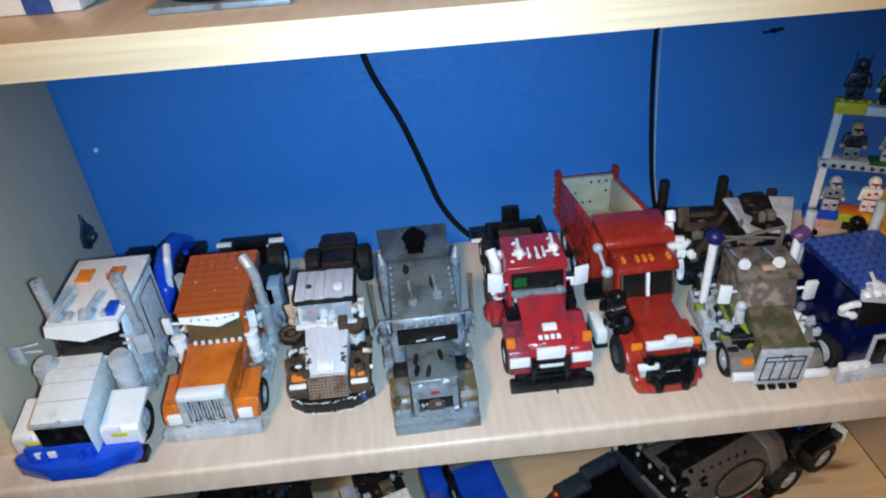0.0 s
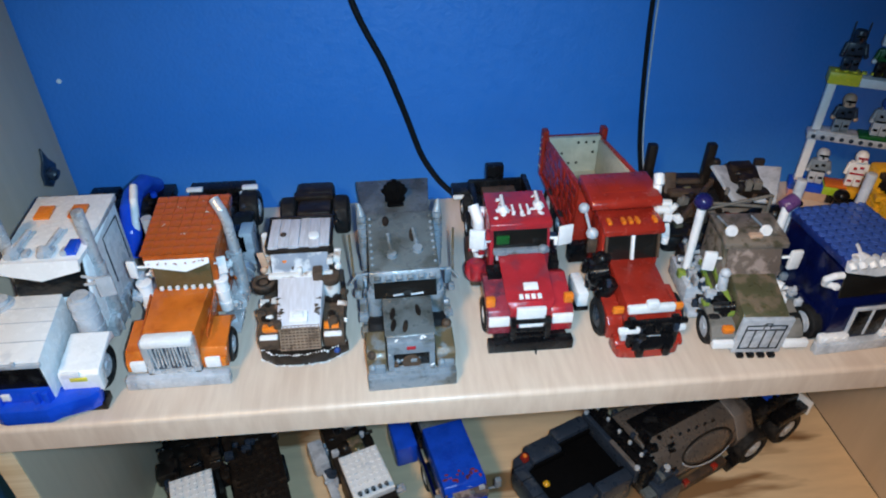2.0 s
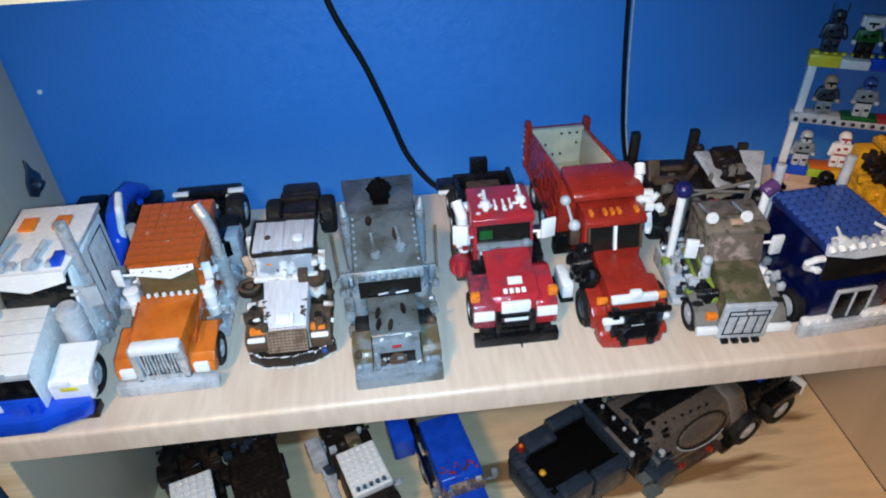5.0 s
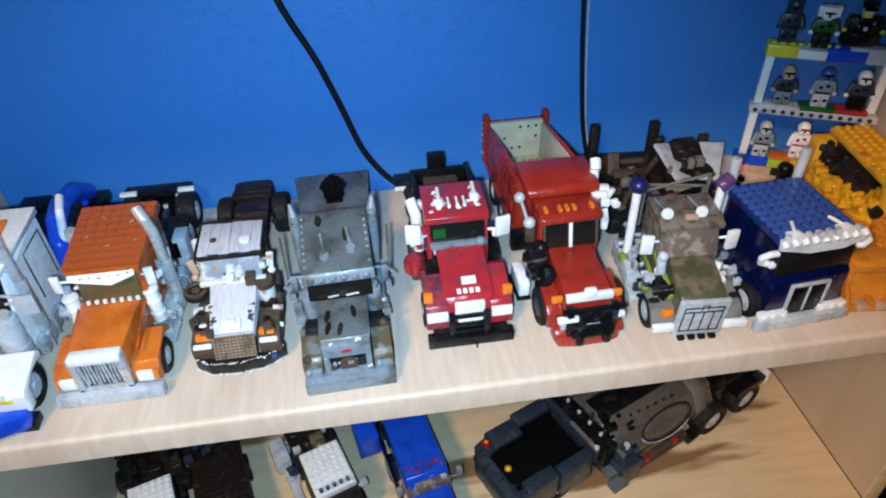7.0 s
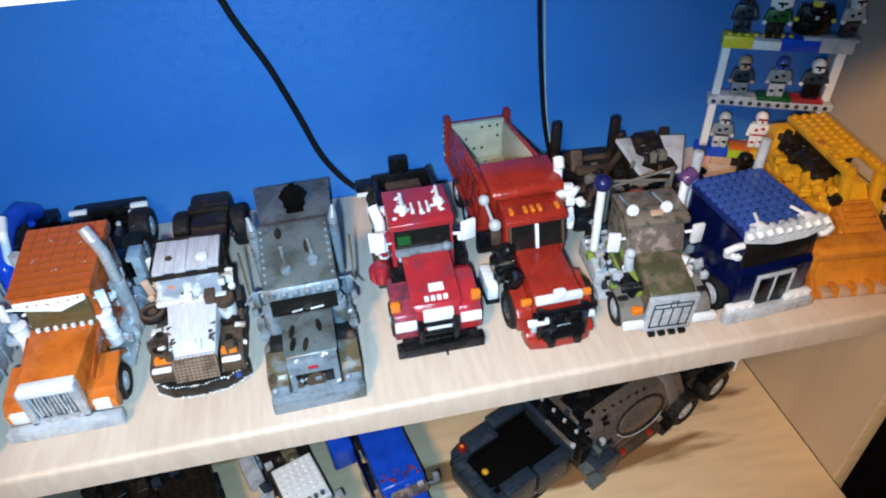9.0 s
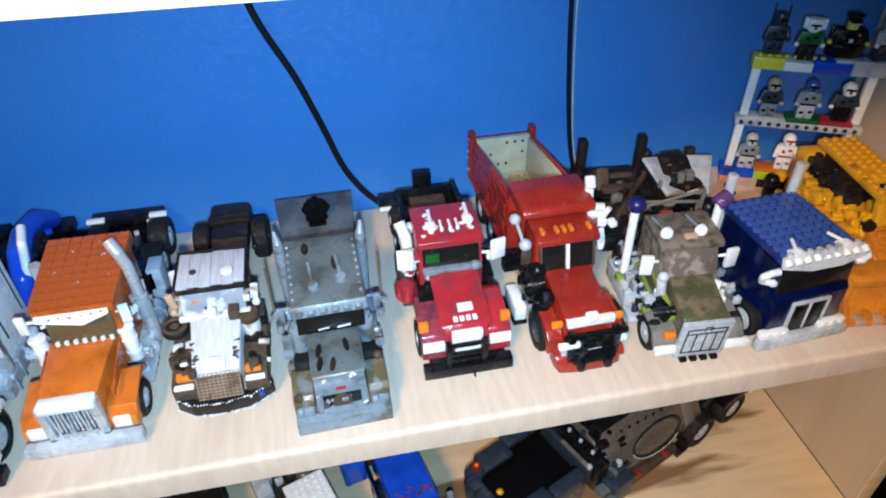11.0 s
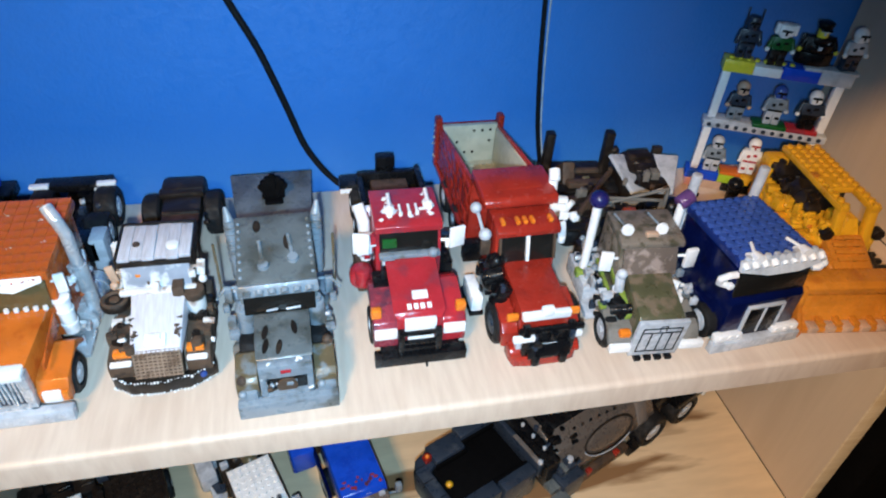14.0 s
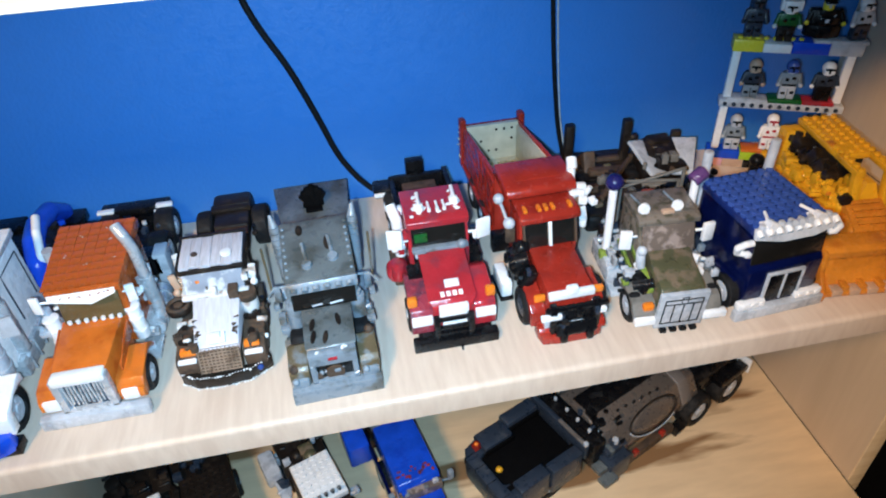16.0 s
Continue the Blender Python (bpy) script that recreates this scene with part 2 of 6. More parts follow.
def thing(name, label, category, x, y, z, rz=0.0, group=""):
    """An Empty at the thing's base, in millimetres."""
    ob = new(name)
    ob.empty_display_size = 0.02
    ob.matrix_basis = pose(x * MM, y * MM, z * MM, 0, 0, rz)
    return tagged(ob, label, category, group)


def structure(name, bm, material, label=""):
    ob = part(name, bm, material, None, label)
    return tagged(ob, kind="structure")


TYRES = {}


def wheel(parent, x, y, r, w, hub, side=1, z=None):
    """A treaded tyre with a dished rim; side: which way its face looks along x."""
    z = r if z is None else z
    key = (r, w)
    if key not in TYRES:
        bm = B()
        n = 36
        prof = [(-w / 2, 0.62 * r), (-w / 2, 0.86 * r), (-w * 0.36, 0.985 * r), (-0.06 * w, r), (0.06 * w, r), (w * 0.36, 0.985 * r), (w / 2, 0.86 * r), (w / 2, 0.62 * r), (w * 0.3, 0.60 * r), (-w * 0.3, 0.60 * r)]
        rings = []
        for i in range(n):
            a = 2 * math.pi * i / n
            k = 0.955 if i % 3 == 0 else 1.0
            rings.append([bm.verts.new((px, pr * (k if pr > 0.9 * r else 1) * math.cos(a), pr * (k if pr > 0.9 * r else 1) * math.sin(a))) for px, pr in prof])
        for i in range(n):
            p, q = rings[i], rings[(i + 1) % n]
            for j in range(len(prof)):
                l = (j + 1) % len(prof)
                bm.faces.new((p[j], p[l], q[l], q[j]))
        bmesh.ops.recalc_face_normals(bm, faces=bm.faces)
        TYRES[key] = bm
    ob = part("wheel", TYRES[key].copy(), RUBBER, parent, "black rubber tyre")
    ob.location = (x * MM, y * MM, z * MM)
    bm = B()
    rod(bm, (-w * 0.36, 0, 0), (w * 0.30 * 1, 0, 0), 0.61 * r, seg=24)
    s = side
    rod(bm, (s * w * 0.28, 0, 0), (s * w * 0.44, 0, 0), 0.60 * r, 0.50 * r, seg=24)
    rod(bm, (s * w * 0.40, 0, 0), (s * w * 0.52, 0, 0), 0.2 * r, seg=12)
    for i in range(5):
        a = 2 * math.pi * i / 5
        rod(bm, (s * w * 0.42, 0.36 * r * math.cos(a), 0.36 * r * math.sin(a)), (s * w * 0.47, 0.36 * r * math.cos(a), 0.36 * r * math.sin(a)), 0.07 * r, seg=8)
    part("rim", bm, hub, ob)
    return ob


def greeble(t, box, n, mats, seed, size=(3, 8)):
    """Small odd bricks, pegs and tiles that fill a box of a toy, each a part of its own."""
    rng = random.Random(seed)
    x0, x1, y0, y1, z0, z1 = box
    for i in range(n):
        x, y, z = rng.uniform(x0, x1), rng.uniform(y0, y1), rng.uniform(z0, z1)
        a, b, c = (rng.uniform(*size) / 2 for _ in range(3))
        m = rng.choice(mats)
        bm = B()
        k = rng.random()
        if k < 0.55:
            bx(bm, x - a, x + a, y - b, y + b, z - c, z + c, 0.5, (0, 0, rng.choice((0, 0, 0, 12, -15))))
            if k < 0.25:
                rod(bm, (x, y, z + c - 0.3), (x, y, z + c + 1.6), min(a, b, 2.4) * 0.8, seg=10)
            nm = "detail_brick"
        elif k < 0.8:
            rod(bm, (x - a, y, z), (x + a, y + rng.uniform(-2, 2), z + rng.uniform(-1, 2)), min(b, 2.4), seg=10, bev=0.3)
            nm = "detail_peg"
        else:
            rod(bm, (x, y, z - c), (x, y, z + c), min(a, 3.2), seg=12, bev=0.4)
            nm = "detail_knob"
        part(nm, bm, m, t)


def chips(t, spots, mat, seed, size=(1.0, 2.4), name="paint_chip", flat=0.22):
    """Irregular flakes of paint lying on a surface, each a part of its own."""
    rng = random.Random(seed)
    for x, y, z in spots:
        bm = B()
        for _ in range(rng.choice((2, 3, 3))):
            ball(bm, (rng.uniform(-1.6, 1.6), rng.uniform(-1.8, 1.8), 0), rng.uniform(*size), flat, 8)
        bmesh.ops.rotate(bm, cent=(0, 0, 0), matrix=Matrix.Rotation(rng.uniform(0, 3), 3, "Z"), verts=bm.verts)
        bmesh.ops.translate(bm, vec=(x, y, z), verts=bm.verts)
        part(name, bm, mat, t)


# ---- the room ----
structure("floor", bx(B(), -2200, 2600, -2600, 400, -30, 0, 0), CARPET, "grey carpet floor")
structure("wall_north", bx(B(), -2200, 2600, 284, 400, 0, 2450, 0), WALLBLUE, "bright blue painted wall behind the bookcase")
structure("wall_south", bx(B(), -2200, 2600, -2720, -2600, 0, 2450, 0), WALLBLUE, "blue painted wall")
structure("wall_west", bx(B(), -2320, -2200, -2720, 400, 0, 2450, 0), WALLBLUE, "blue painted wall")
structure("wall_east", bx(B(), 2600, 2720, -2720, 400, 0, 2450, 0), WALLBLUE, "blue painted wall")
structure("ceiling", bx(B(), -2320, 2720, -2720, 400, 2450, 2500, 0), PLASTER, "white ceiling")
bm = B()
rod(bm, (-281, 282.6, 1150), (-281, 284.5, 1150), 2.2, seg=10)
structure("wall_fleck", bm, WHITE, "small white fleck of bare plaster on the blue wall")
bm = B()
for dx, dz, r in ((0, 0, 5.5), (7, 1, 4.0), (-8, -1, 3.0)):
    ball(bm, (400 + dx, 284, 1211 + dz), r, 0.45, 10)
structure("wall_scuff", bm, NAVY, "dark scuff mark on the blue wall")

# ---- the bookcase ----
case = thing("bookcase", "pale wooden bookcase open at the back, filled with toy trucks", "bookcase", 158, 140, 0)
cx, cy = 158, 140


def board(name, x0, x1, y0, y1, z0, z1, mat, label, bev=1.2):
    return part(name, bx(B(), x0 - cx, x1 - cx, y0 - cy, y1 - cy, z0, z1, bev), mat, case, label)


bm = B()
prism(bm, [(-4, 976), (-4, 995.5), (-3.4, 998), (-1.8, 999.6), (1.2, 1000), (281, 1000), (281, 975), (0, 975), (-3, 975.2)], -324, 640, 0)
bmesh.ops.translate(bm, vec=(-cx, -cy, 0), verts=bm.verts)
part("shelf", bm, MAPLE, case, "pale maple shelf with a rounded front edge")
board("shelf", -324, 640, 3, 281, 1306, 1326, MAPLE, "pale upper shelf board", 0.5)
bm = B()
prism(bm, [(0, 1306.5), (0, 1324), (1, 1326), (3, 1326), (3, 1306)], -324, 640, 0)
bmesh.ops.translate(bm, vec=(-cx, -cy, 0), verts=bm.verts)
part("front_edge", bm, PINE, case, "raw pine front edge with long grain")
board("shelf", -301, 617.5, 2, 281, 618, 640, LIT_MAPLE, "pale maple lower shelf with brown figure, warm light in its base colour")
board("side_panel", 617.5, 637, 40, 281, 20, 1306, SIDE, "brown-grey side board")
board("side_panel", -320, -301, 33, 281, 20, 1306, SIDE, "grey side board with a dark peg hole")
for x0, x1, y0 in ((617.3, 637.2, 38), (-320.2, -300.8, 31)):
    board("edge_strip", x0, x1, y0, y0 + 2, 20, 974.5, PINE, "pale pine edging strip", 0.3)
    board("edge_strip", x0, x1, y0, y0 + 2, 1000.5, 1305.5, PINE, "pale pine edging strip", 0.3)
board("joint_gap", 616.4, 617.3, 3, 280, 639, 640.6, UMBER, "dark gap at the board joint", 0)
board("joint_gap", 616.7, 617.6, 12, 280, 999, 1000.6, UMBER, "dark gap at the board joint", 0)
board("foot_board", -301, 617.5, 60, 281, 0, 20, SIDE, "base board", 0.5)
bm = B()
prism(bm, [(242, 1102), (247, 1090), (257, 1078), (252, 1067), (238, 1063), (227, 1071), (229, 1082), (238, 1091)], -301.4, -298.6, 0.6)
rod(bm, (-299, 241, 1077), (-292, 240, 1074), 6.2, 5.4, seg=16, bev=0.8)
bmesh.ops.translate(bm, vec=(-cx, -cy, 0), verts=bm.verts)
part("shelf_peg", bm, SLATE, case, "dark metal shelf peg")


def cable(name, pts, r, label, mat):
    c = bpy.data.curves.new(name, "CURVE")
    c.dimensions, c.bevel_depth, c.bevel_resolution, c.resolution_u = "3D", r * MM, 3, 10
    s = c.splines.new("NURBS")
    s.points.add(len(pts) - 1)
    for p, q in zip(s.points, pts):
        p.co = (q[0] * MM, q[1] * MM, q[2] * MM, 1)
    s.use_endpoint_u, s.order_u = True, 3
    c.materials.append(mat)
    return tagged(new(name, c), label, "cable")


cable("power_cable", [(-14, 280, 1300), (-6, 279, 1235), (-2, 279, 1215), (8, 279, 1190), (24, 279, 1158), (36, 279, 1124), (46, 279, 1094), (56, 279, 1060), (66, 279, 1040), (82, 279, 1016), (98, 278, 1002)], 3.1, "thick black power cable hanging down the blue wall", CORD)
cable("power_cable", [(279, 280, 1300), (279, 279, 1220), (281, 279, 1180), (285, 279, 1130), (290, 279, 1085), (294, 279, 1055), (303, 279, 1016), (308, 277, 1003)], 2.4, "straight black flat cable hanging down the blue wall", CORD)
cable("power_cable", [(282.5, 278, 1300), (283, 277, 1220), (288, 277, 1140), (293, 277, 1085), (297, 277, 1055), (306, 276, 1014), (312, 275, 1003)], 0.9, "thin pale wire hanging beside a black cable", PALE)


# Added black box: stands in for the unlit room beyond the side panel.
cab = thing("cabinet", "added black box standing in for the dark beside the bookcase", "cabinet", 900, 140, 0)
part("body", bx(B(), -240, 240, -120, 142, 0, 960, 3), VOID, cab)
part("top", bx(B(), -245, 245, -125, 142, 960, 980, 3), VOID, cab)


# ---- trucks on the middle shelf ----
def white_truck():
    t = thing("toy_truck", "white toy brick semi truck with blue ram bumper and silver stacks", "toy truck", -243, -5, 1000, 0, "trucks on the shelf")
    # blue ram bumper
    bm = B()
    plan(bm, [(-48, 14), (-44, 9), (-26, 3), (-18, 0), (14, 0), (20, 4), (40, 10), (46, 15), (44, 24), (-44, 24)], 6, 20, 1.0)
    part("bumper", bm, BLUE, t, "glossy bright blue ram bumper")
    bm = B()
    bx(bm, -34, 16, 9, 14, 19, 33, 0.8)
    for x in (-30, -22, 4, 11):
        bx(bm, x, x + 4, 6, 10, 16, 30, 0.6)
    part("bumper_guard", bm, BLUE, t, "upright blue guard plate")
    for x in (-27, -17):
        part("light_tile", bx(B(), x, x + 6, 7.2, 9, 24, 30, 0.4), WHITE, t)
    part("step_block", bx(B(), 28, 47, 14, 26, 0.5, 9, 0.6), BLACK, t, "black block under the bumper")
    # hood and grille
    bm = B()
    prism(bm, [(12, 16), (12, 57), (76, 65), (76, 16)], -21, 17, 0.9, -28, 13)
    part("hood", bm, WHITE, t, "white panelled hood")
    bm = B()
    for y in (30, 48, 62):
        z = 57.5 + (y - 14) * 0.121
        bx(bm, -21.0 - (y - 12) * 0.11, 17.0 - (y - 12) * 0.063, y, y + 0.7, z - 0.6, z + 0.15, 0)
    part("hood_seam", bm, PALE, t)
    bm = B()
    bx(bm, -19.5, 15.8, 10.6, 13.5, 22, 52, 0.5)
    part("grille", bm, BLACK, t, "black grille panel")
    bm = B()
    bx(bm, -21.5, 17.5, 10, 13, 52, 56, 0.7)
    bx(bm, -1.5, 1.5, 9.4, 12, 55, 58, 0.4)
    part("grille_cap", bm, PALE, t)
    # fenders
    for s in (-1, 1):
        bm = B()
        a, b = (19, 48) if s > 0 else (-47, -20)
        prism(bm, [(19, 17), (19, 33), (22, 36), (54, 43), (58, 40), (58, 33), (50, 36), (38, 36), (29, 32), (27, 17)], a, b, 0.8)
        part("fender", bm, WHITE, t)
        part("marker_light", bx(B(), a + 8, a + 20, 18.2, 20, 27.5, 31, 0.3), LEMON, t, "yellow marker tile")
        bm = B()
        bx(bm, a + 3, a + 16, 17.6, 20, 32, 37, 0.8)
        part("headlight", bm, WHITE, t)
        wheel(t, 36 * s, 43, 18, 14, PALE, s)
        # air cleaner, tank, steps
        bm = B()
        rod(bm, (29 * s, 68, 30), (29 * s, 68, 66), 9.5, seg=20, bev=1.5)
        rod(bm, (29 * s, 68, 66), (29 * s, 68, 69), 6.5, seg=16)
        for z in (38, 50, 60):
            rod(bm, (29 * s, 68, z), (29 * s, 68, z + 1.6), 10.1, seg=20)
        part("air_cleaner", bm, PALE, t, "pale grey ribbed air cleaner")
        bm = B()
        bx(bm, 22 * s, 40 * s, 80, 132, 12, 30, 2.5)
        for y in (90, 104, 118):
            bx(bm, 21.5 * s, 41 * s, y, y + 2, 11, 31, 0.5)
        part("fuel_tank", bm, SILVER, t, "silver fuel tank")
        bm = B()
        x = 38 * s if s > 0 else -22
        rod(bm, (x, 92, 34), (x, 92, 128), 4.6, seg=16, bev=0.5)
        rod(bm, (x, 92, 32), (x, 92, 80), 5.6, seg=16, bev=0.5)
        part("exhaust_pipe", bm, SILVER, t, "tall pale silver exhaust stack")
        bm = B()
        bx(bm, 43 * s, 55 * s, 70, 73, 64, 82, 1.0, (0, 0, 12 * s))
        rod(bm, (32 * s, 76, 72), (46 * s, 72, 76), 1.2)
        rod(bm, (32 * s, 76, 80), (46 * s, 72, 80), 1.2)
        part("mirror", bm, PALE, t, "pale grey wing mirror")
    # cab, windscreen, visor, sleeper
    bm = B()
    prism(bm, [(80, 24), (76, 62), (84, 92), (96, 92), (152, 100), (152, 24)], -20, 35, 1.0, -20, 38)
    part("cab", bm, WHITE, t, "white cab and sleeper box")
    bm = B()
    prism(bm, [(74.5, 62), (81.5, 90), (84.5, 90), (77.5, 62)], -19, 33, 0.4)
    part("windscreen", bm, TINT, t, "dark tinted windscreen")
    bm = B()
    prism(bm, [(92, 93), (72, 93), (72, 97.5), (92, 100.5), (154, 105), (154, 99)], -20, 36, 0.8, -21, 40)
    part("roof", bm, WHITE, t, "white sloping roof")
    bm = B()
    v = [bm.verts.new(p) for p in ((-20, 72, 98), (36, 72, 98), (36, 69, 90), (8, 67, 84), (-20, 69, 90))]
    w = [bm.verts.new((p.co.x, p.co.y + 2.5, p.co.z)) for p in v]
    bm.faces.new(v[::-1]), bm.faces.new(w)
    for i in range(5):
        bm.faces.new((v[i], v[(i + 1) % 5], w[(i + 1) % 5], w[i]))
    bmesh.ops.recalc_face_normals(bm, faces=bm.faces)
    part("sun_visor", bm, WHITE, t, "white pointed sun visor")
    for x in (-7, 19):
        part("roof_light", bx(B(), x - 6, x + 6, 122, 138, 103, 105.5, 0.5, (4, 0, 0)), AMBER, t, "amber roof light tile")
    for x in (-11, 12):
        bm = B()
        rod(bm, (x, 78, 103), (x, 72, 104), 5.5, 2.6, seg=14)
        rod(bm, (x, 78, 103), (x + 3, 104, 105), 2.0, seg=10)
        bx(bm, x - 5, x + 5, 74, 86, 99.5, 102.8, 0.6)
        part("roof_horn", bm, PALE, t, "pale grey roof horn")
    for x in (-2, 25):
        part("roof_clip", bx(B(), x - 2, x + 2, 76, 84, 99.5, 103, 0.6), PALE, t)
    part("roof_block", bx(B(), 26, 33, 78, 92, 98, 104, 0.6), BLUE, t, "small blue block")
    bm = B()
    bx(bm, 37.6, 38.4, 112, 146, 88, 89, 0)
    bx(bm, 37.6, 38.4, 112, 113, 45, 89, 0)
    bx(bm, 37.6, 38.4, 145, 146, 45, 89, 0)
    part("door_seam", bm, SLATE, t)
    # chassis and rear
    bm = B()
    bx(bm, -14, 14, 50, 284, 14, 26, 1)
    bx(bm, -40, 40, 225, 281, 28, 34, 1.5)
    bx(bm, -40, -12, 258, 284, 26, 37, 1.5)
    bx(bm, 14, 44, 258, 284, 26, 37, 1.5)
    part("chassis", bm, BLACK, t, "black chassis and rear fenders")
    for s in (-1, 1):
        wheel(t, 30 * s, 215, 18, 18, PALE, s)
        wheel(t, 30 * s, 256, 18, 18, PALE, s)
    bm = B()
    pipe(bm, [(30, 168, 30), (32, 176, 50), (30, 192, 64), (27, 215, 66), (25, 250, 58), (25, 276, 40)], 9.0, 14)
    greeble(t, (24, 40, 60, 150, 16, 60), 18, (PALE, SILVER, WHITE), 2)
    greeble(t, (-40, -26, 60, 120, 20, 60), 12, (PALE, SILVER, WHITE), 3)
    greeble(t, (-30, 34, 170, 270, 34, 44), 14, (BLACK, SLATE, BLUE), 4)
    part("fairing", bm, BLUE, t, "curved bright blue pipe")
    bm = B()
    pipe(bm, [(35, 172, 40), (38, 178, 60), (36, 192, 74), (32, 210, 78)], 3.6, 10)
    part("hose", bm, WHITE, t, "curved white hose")


def orange_truck():
    t = thing("toy_truck", "orange toy brick semi truck with grey bumper and silver stack", "toy truck", -147, 25.5, 1000, 0, "trucks on the shelf")
    bm = B()
    bx(bm, -39, 39, 0, 8, 1, 12, 1.2)
    for x in (-33, -20, 22, 32):
        rod(bm, (x, -0.6, 7), (x, 1, 7), 1.8, seg=10)
    part("bumper", bm, PALE, t, "pale grey scuffed bumper")
    bm = B()
    bx(bm, -22, -16.8, 5, 12, 11, 45, 0.8)
    bx(bm, 12.8, 18, 5, 12, 11, 45, 0.8)
    bx(bm, -22, 18, 5, 12, 10, 14, 0.8)
    part("grille_frame", bm, SILVER, t, "pale silver grille surround")
    bm = B()
    bx(bm, -21, 17, 4, 15, 39, 47, 2.5)
    part("grille_cap", bm, WHITE, t, "white cap over the grille")
    bm = B()
    bx(bm, -17, 13, 8.6, 12, 13, 40, 0.3)
    part("grille", bm, SLATE, t)
    for i in range(11):
        part("grille_bar", bx(B(), -16.2 + i * 2.65, -14.8 + i * 2.65, 7.4, 9.2, 14 + (i * 7 % 4), 39.5 - (i * 5 % 3), 0.25, (0, (i * 5 % 7) - 3, 0)), SILVER, t)
    bm = B()
    prism(bm, [(10, 12), (10, 45.5), (60, 54), (60, 12)], -21, 17, 0.9, -21, 23)
    part("hood", bm, ORANGE, t, "orange sloping hood")
    for s in (-1, 1):
        bm = B()
        a, b = (18, 38) if s > 0 else (-38, -18)
        prism(bm, [(9, 12), (9, 22), (14, 29), (44, 34), (54, 26), (54, 22), (40, 29), (26, 28), (18, 22), (16, 12)], a, b, 0.8)
        part("fender", bm, ORANGE, t)
        bm = B()
        bx(bm, a + 3, b - 5, 6.8, 12, 13, 23, 1.5)
        part("headlight", bm, WHITE, t, "square white headlight")
        part("marker_light", bx(B(), (b - 5 if s > 0 else a + 1), (b - 1 if s > 0 else a + 5), 7.2, 11, 14, 22, 0.4), AMBER, t)
        wheel(t, 31 * s + 2 * s, 31, 14.5, 12, PALE, s)
        bm = B()
        prism(bm, [(18, 34), (18, 39), (58, 49), (58, 36)], 24 if s > 0 else -25.4, 25.4 if s > 0 else -24, 0.3)
        part("hood_side", bm, ORANGED, t)
        bm = B()
        rod(bm, (30 * s, 64, 24), (30 * s, 64, 54), 5.4, seg=18, bev=1.2)
        rod(bm, (30 * s, 64, 54), (30 * s, 64, 57), 6.4, seg=18, bev=1.0)
        for z in (32, 44):
            rod(bm, (30 * s, 64, z), (30 * s, 64, z + 2), 6.0, seg=18)
        part("air_cleaner", bm, WHITE, t, "white air cleaner canister")
        bm = B()
        rod(bm, (33 * s, 78, 17), (33 * s, 128, 17), 10, seg=18, bev=1.5)
        for y in (88, 102, 116):
            rod(bm, (33 * s, y, 17), (33 * s, y + 2, 17), 10.8, seg=18)
        bx(bm, 24 * s, 40 * s, 52, 78, 6, 10, 0.8)
        part("fuel_tank", bm, SILVER, t, "pale silver fuel tank and step")
        bm = B()
        bx(bm, 31 * s, 38 * s, 62, 65, 62, 78, 1.0, (0, 0, 10 * s))
        rod(bm, (24 * s, 66, 70), (33 * s, 64, 72), 1.1)
        part("mirror", bm, WHITE, t, "white wing mirror")
    bm = B()
    prism(bm, [(62, 22), (60, 52), (66, 80), (130, 90), (130, 22)], -19, 29, 0.8, -21, 31)
    part("cab", bm, ORANGED, t, "dark orange cab and sleeper sides")
    bm = B()
    prism(bm, [(57, 53), (62, 81), (64, 81), (60, 53)], -18, 26, 0.3)
    part("windscreen", bm, SMOKE, t, "amber tinted windscreen")
    for i in range(7):
        bm = B()
        rod(bm, (-14 + i * 6.1, 56, 54), (-14 + i * 6.1, 56, 56.5), 1.7, seg=8)
        part("dash_stud", bm, WHITE, t)
    bm = B()
    v = [bm.verts.new(p) for p in ((-19, 54, 88), (29, 54, 88), (29, 51, 82), (11, 49, 76), (-19, 51, 81))]
    w = [bm.verts.new((p.co.x, p.co.y + 2.5, p.co.z)) for p in v]
    bm.faces.new(v[::-1]), bm.faces.new(w)
    for i in range(5):
        bm.faces.new((v[i], v[(i + 1) % 5], w[(i + 1) % 5], w[i]))
    bmesh.ops.recalc_face_normals(bm, faces=bm.faces)
    part("sun_visor", bm, WHITE, t, "white pointed sun visor")
    bm = B()
    prism(bm, [(53, 82), (53, 88), (128, 95), (128, 88)], -20, 33, 0.6, -24, 36)
    part("roof", bm, ORANGED, t)
    chips(t, [(-15 + 6.4 * i, 51.6 - 0.2 * (i % 2), 84.5 - 0.7 * (3 - abs(i - 3))) for i in range(7)], ORANGED, 15, (0.5, 1.0), "paint_fleck", 0.5)
    chips(t, [(-12, 90, 93.6), (6, 76, 92.4), (20, 104, 94.6), (-4, 112, 95.2), (26, 82, 92.8), (14, 120, 95.8)], WHITE, 16, (0.35, 0.7))
    rng = random.Random(4)
    tile = None
    for i in range(7):
        for j in range(9):
            y = 55 + j * 8.1
            if tile is None:
                tile = part("roof_tile", bx(B(), -4.06, 4.06, -4.06, 4.06, 0, 1.5, 0.28), ORANGED, t)
                ob = tile
            else:
                ob = new("roof_tile", tile.data)
                ob.parent = t
            ob.matrix_basis = pose((-18.2 - 0.2 * j + i * (8.0 + 0.06 * j)) * MM, (y + 4) * MM, (88.2 + (y + 4 - 53) * 0.092) * MM, 5 + rng.uniform(-1, 1), rng.uniform(-1, 1), 0)
    bm = B()
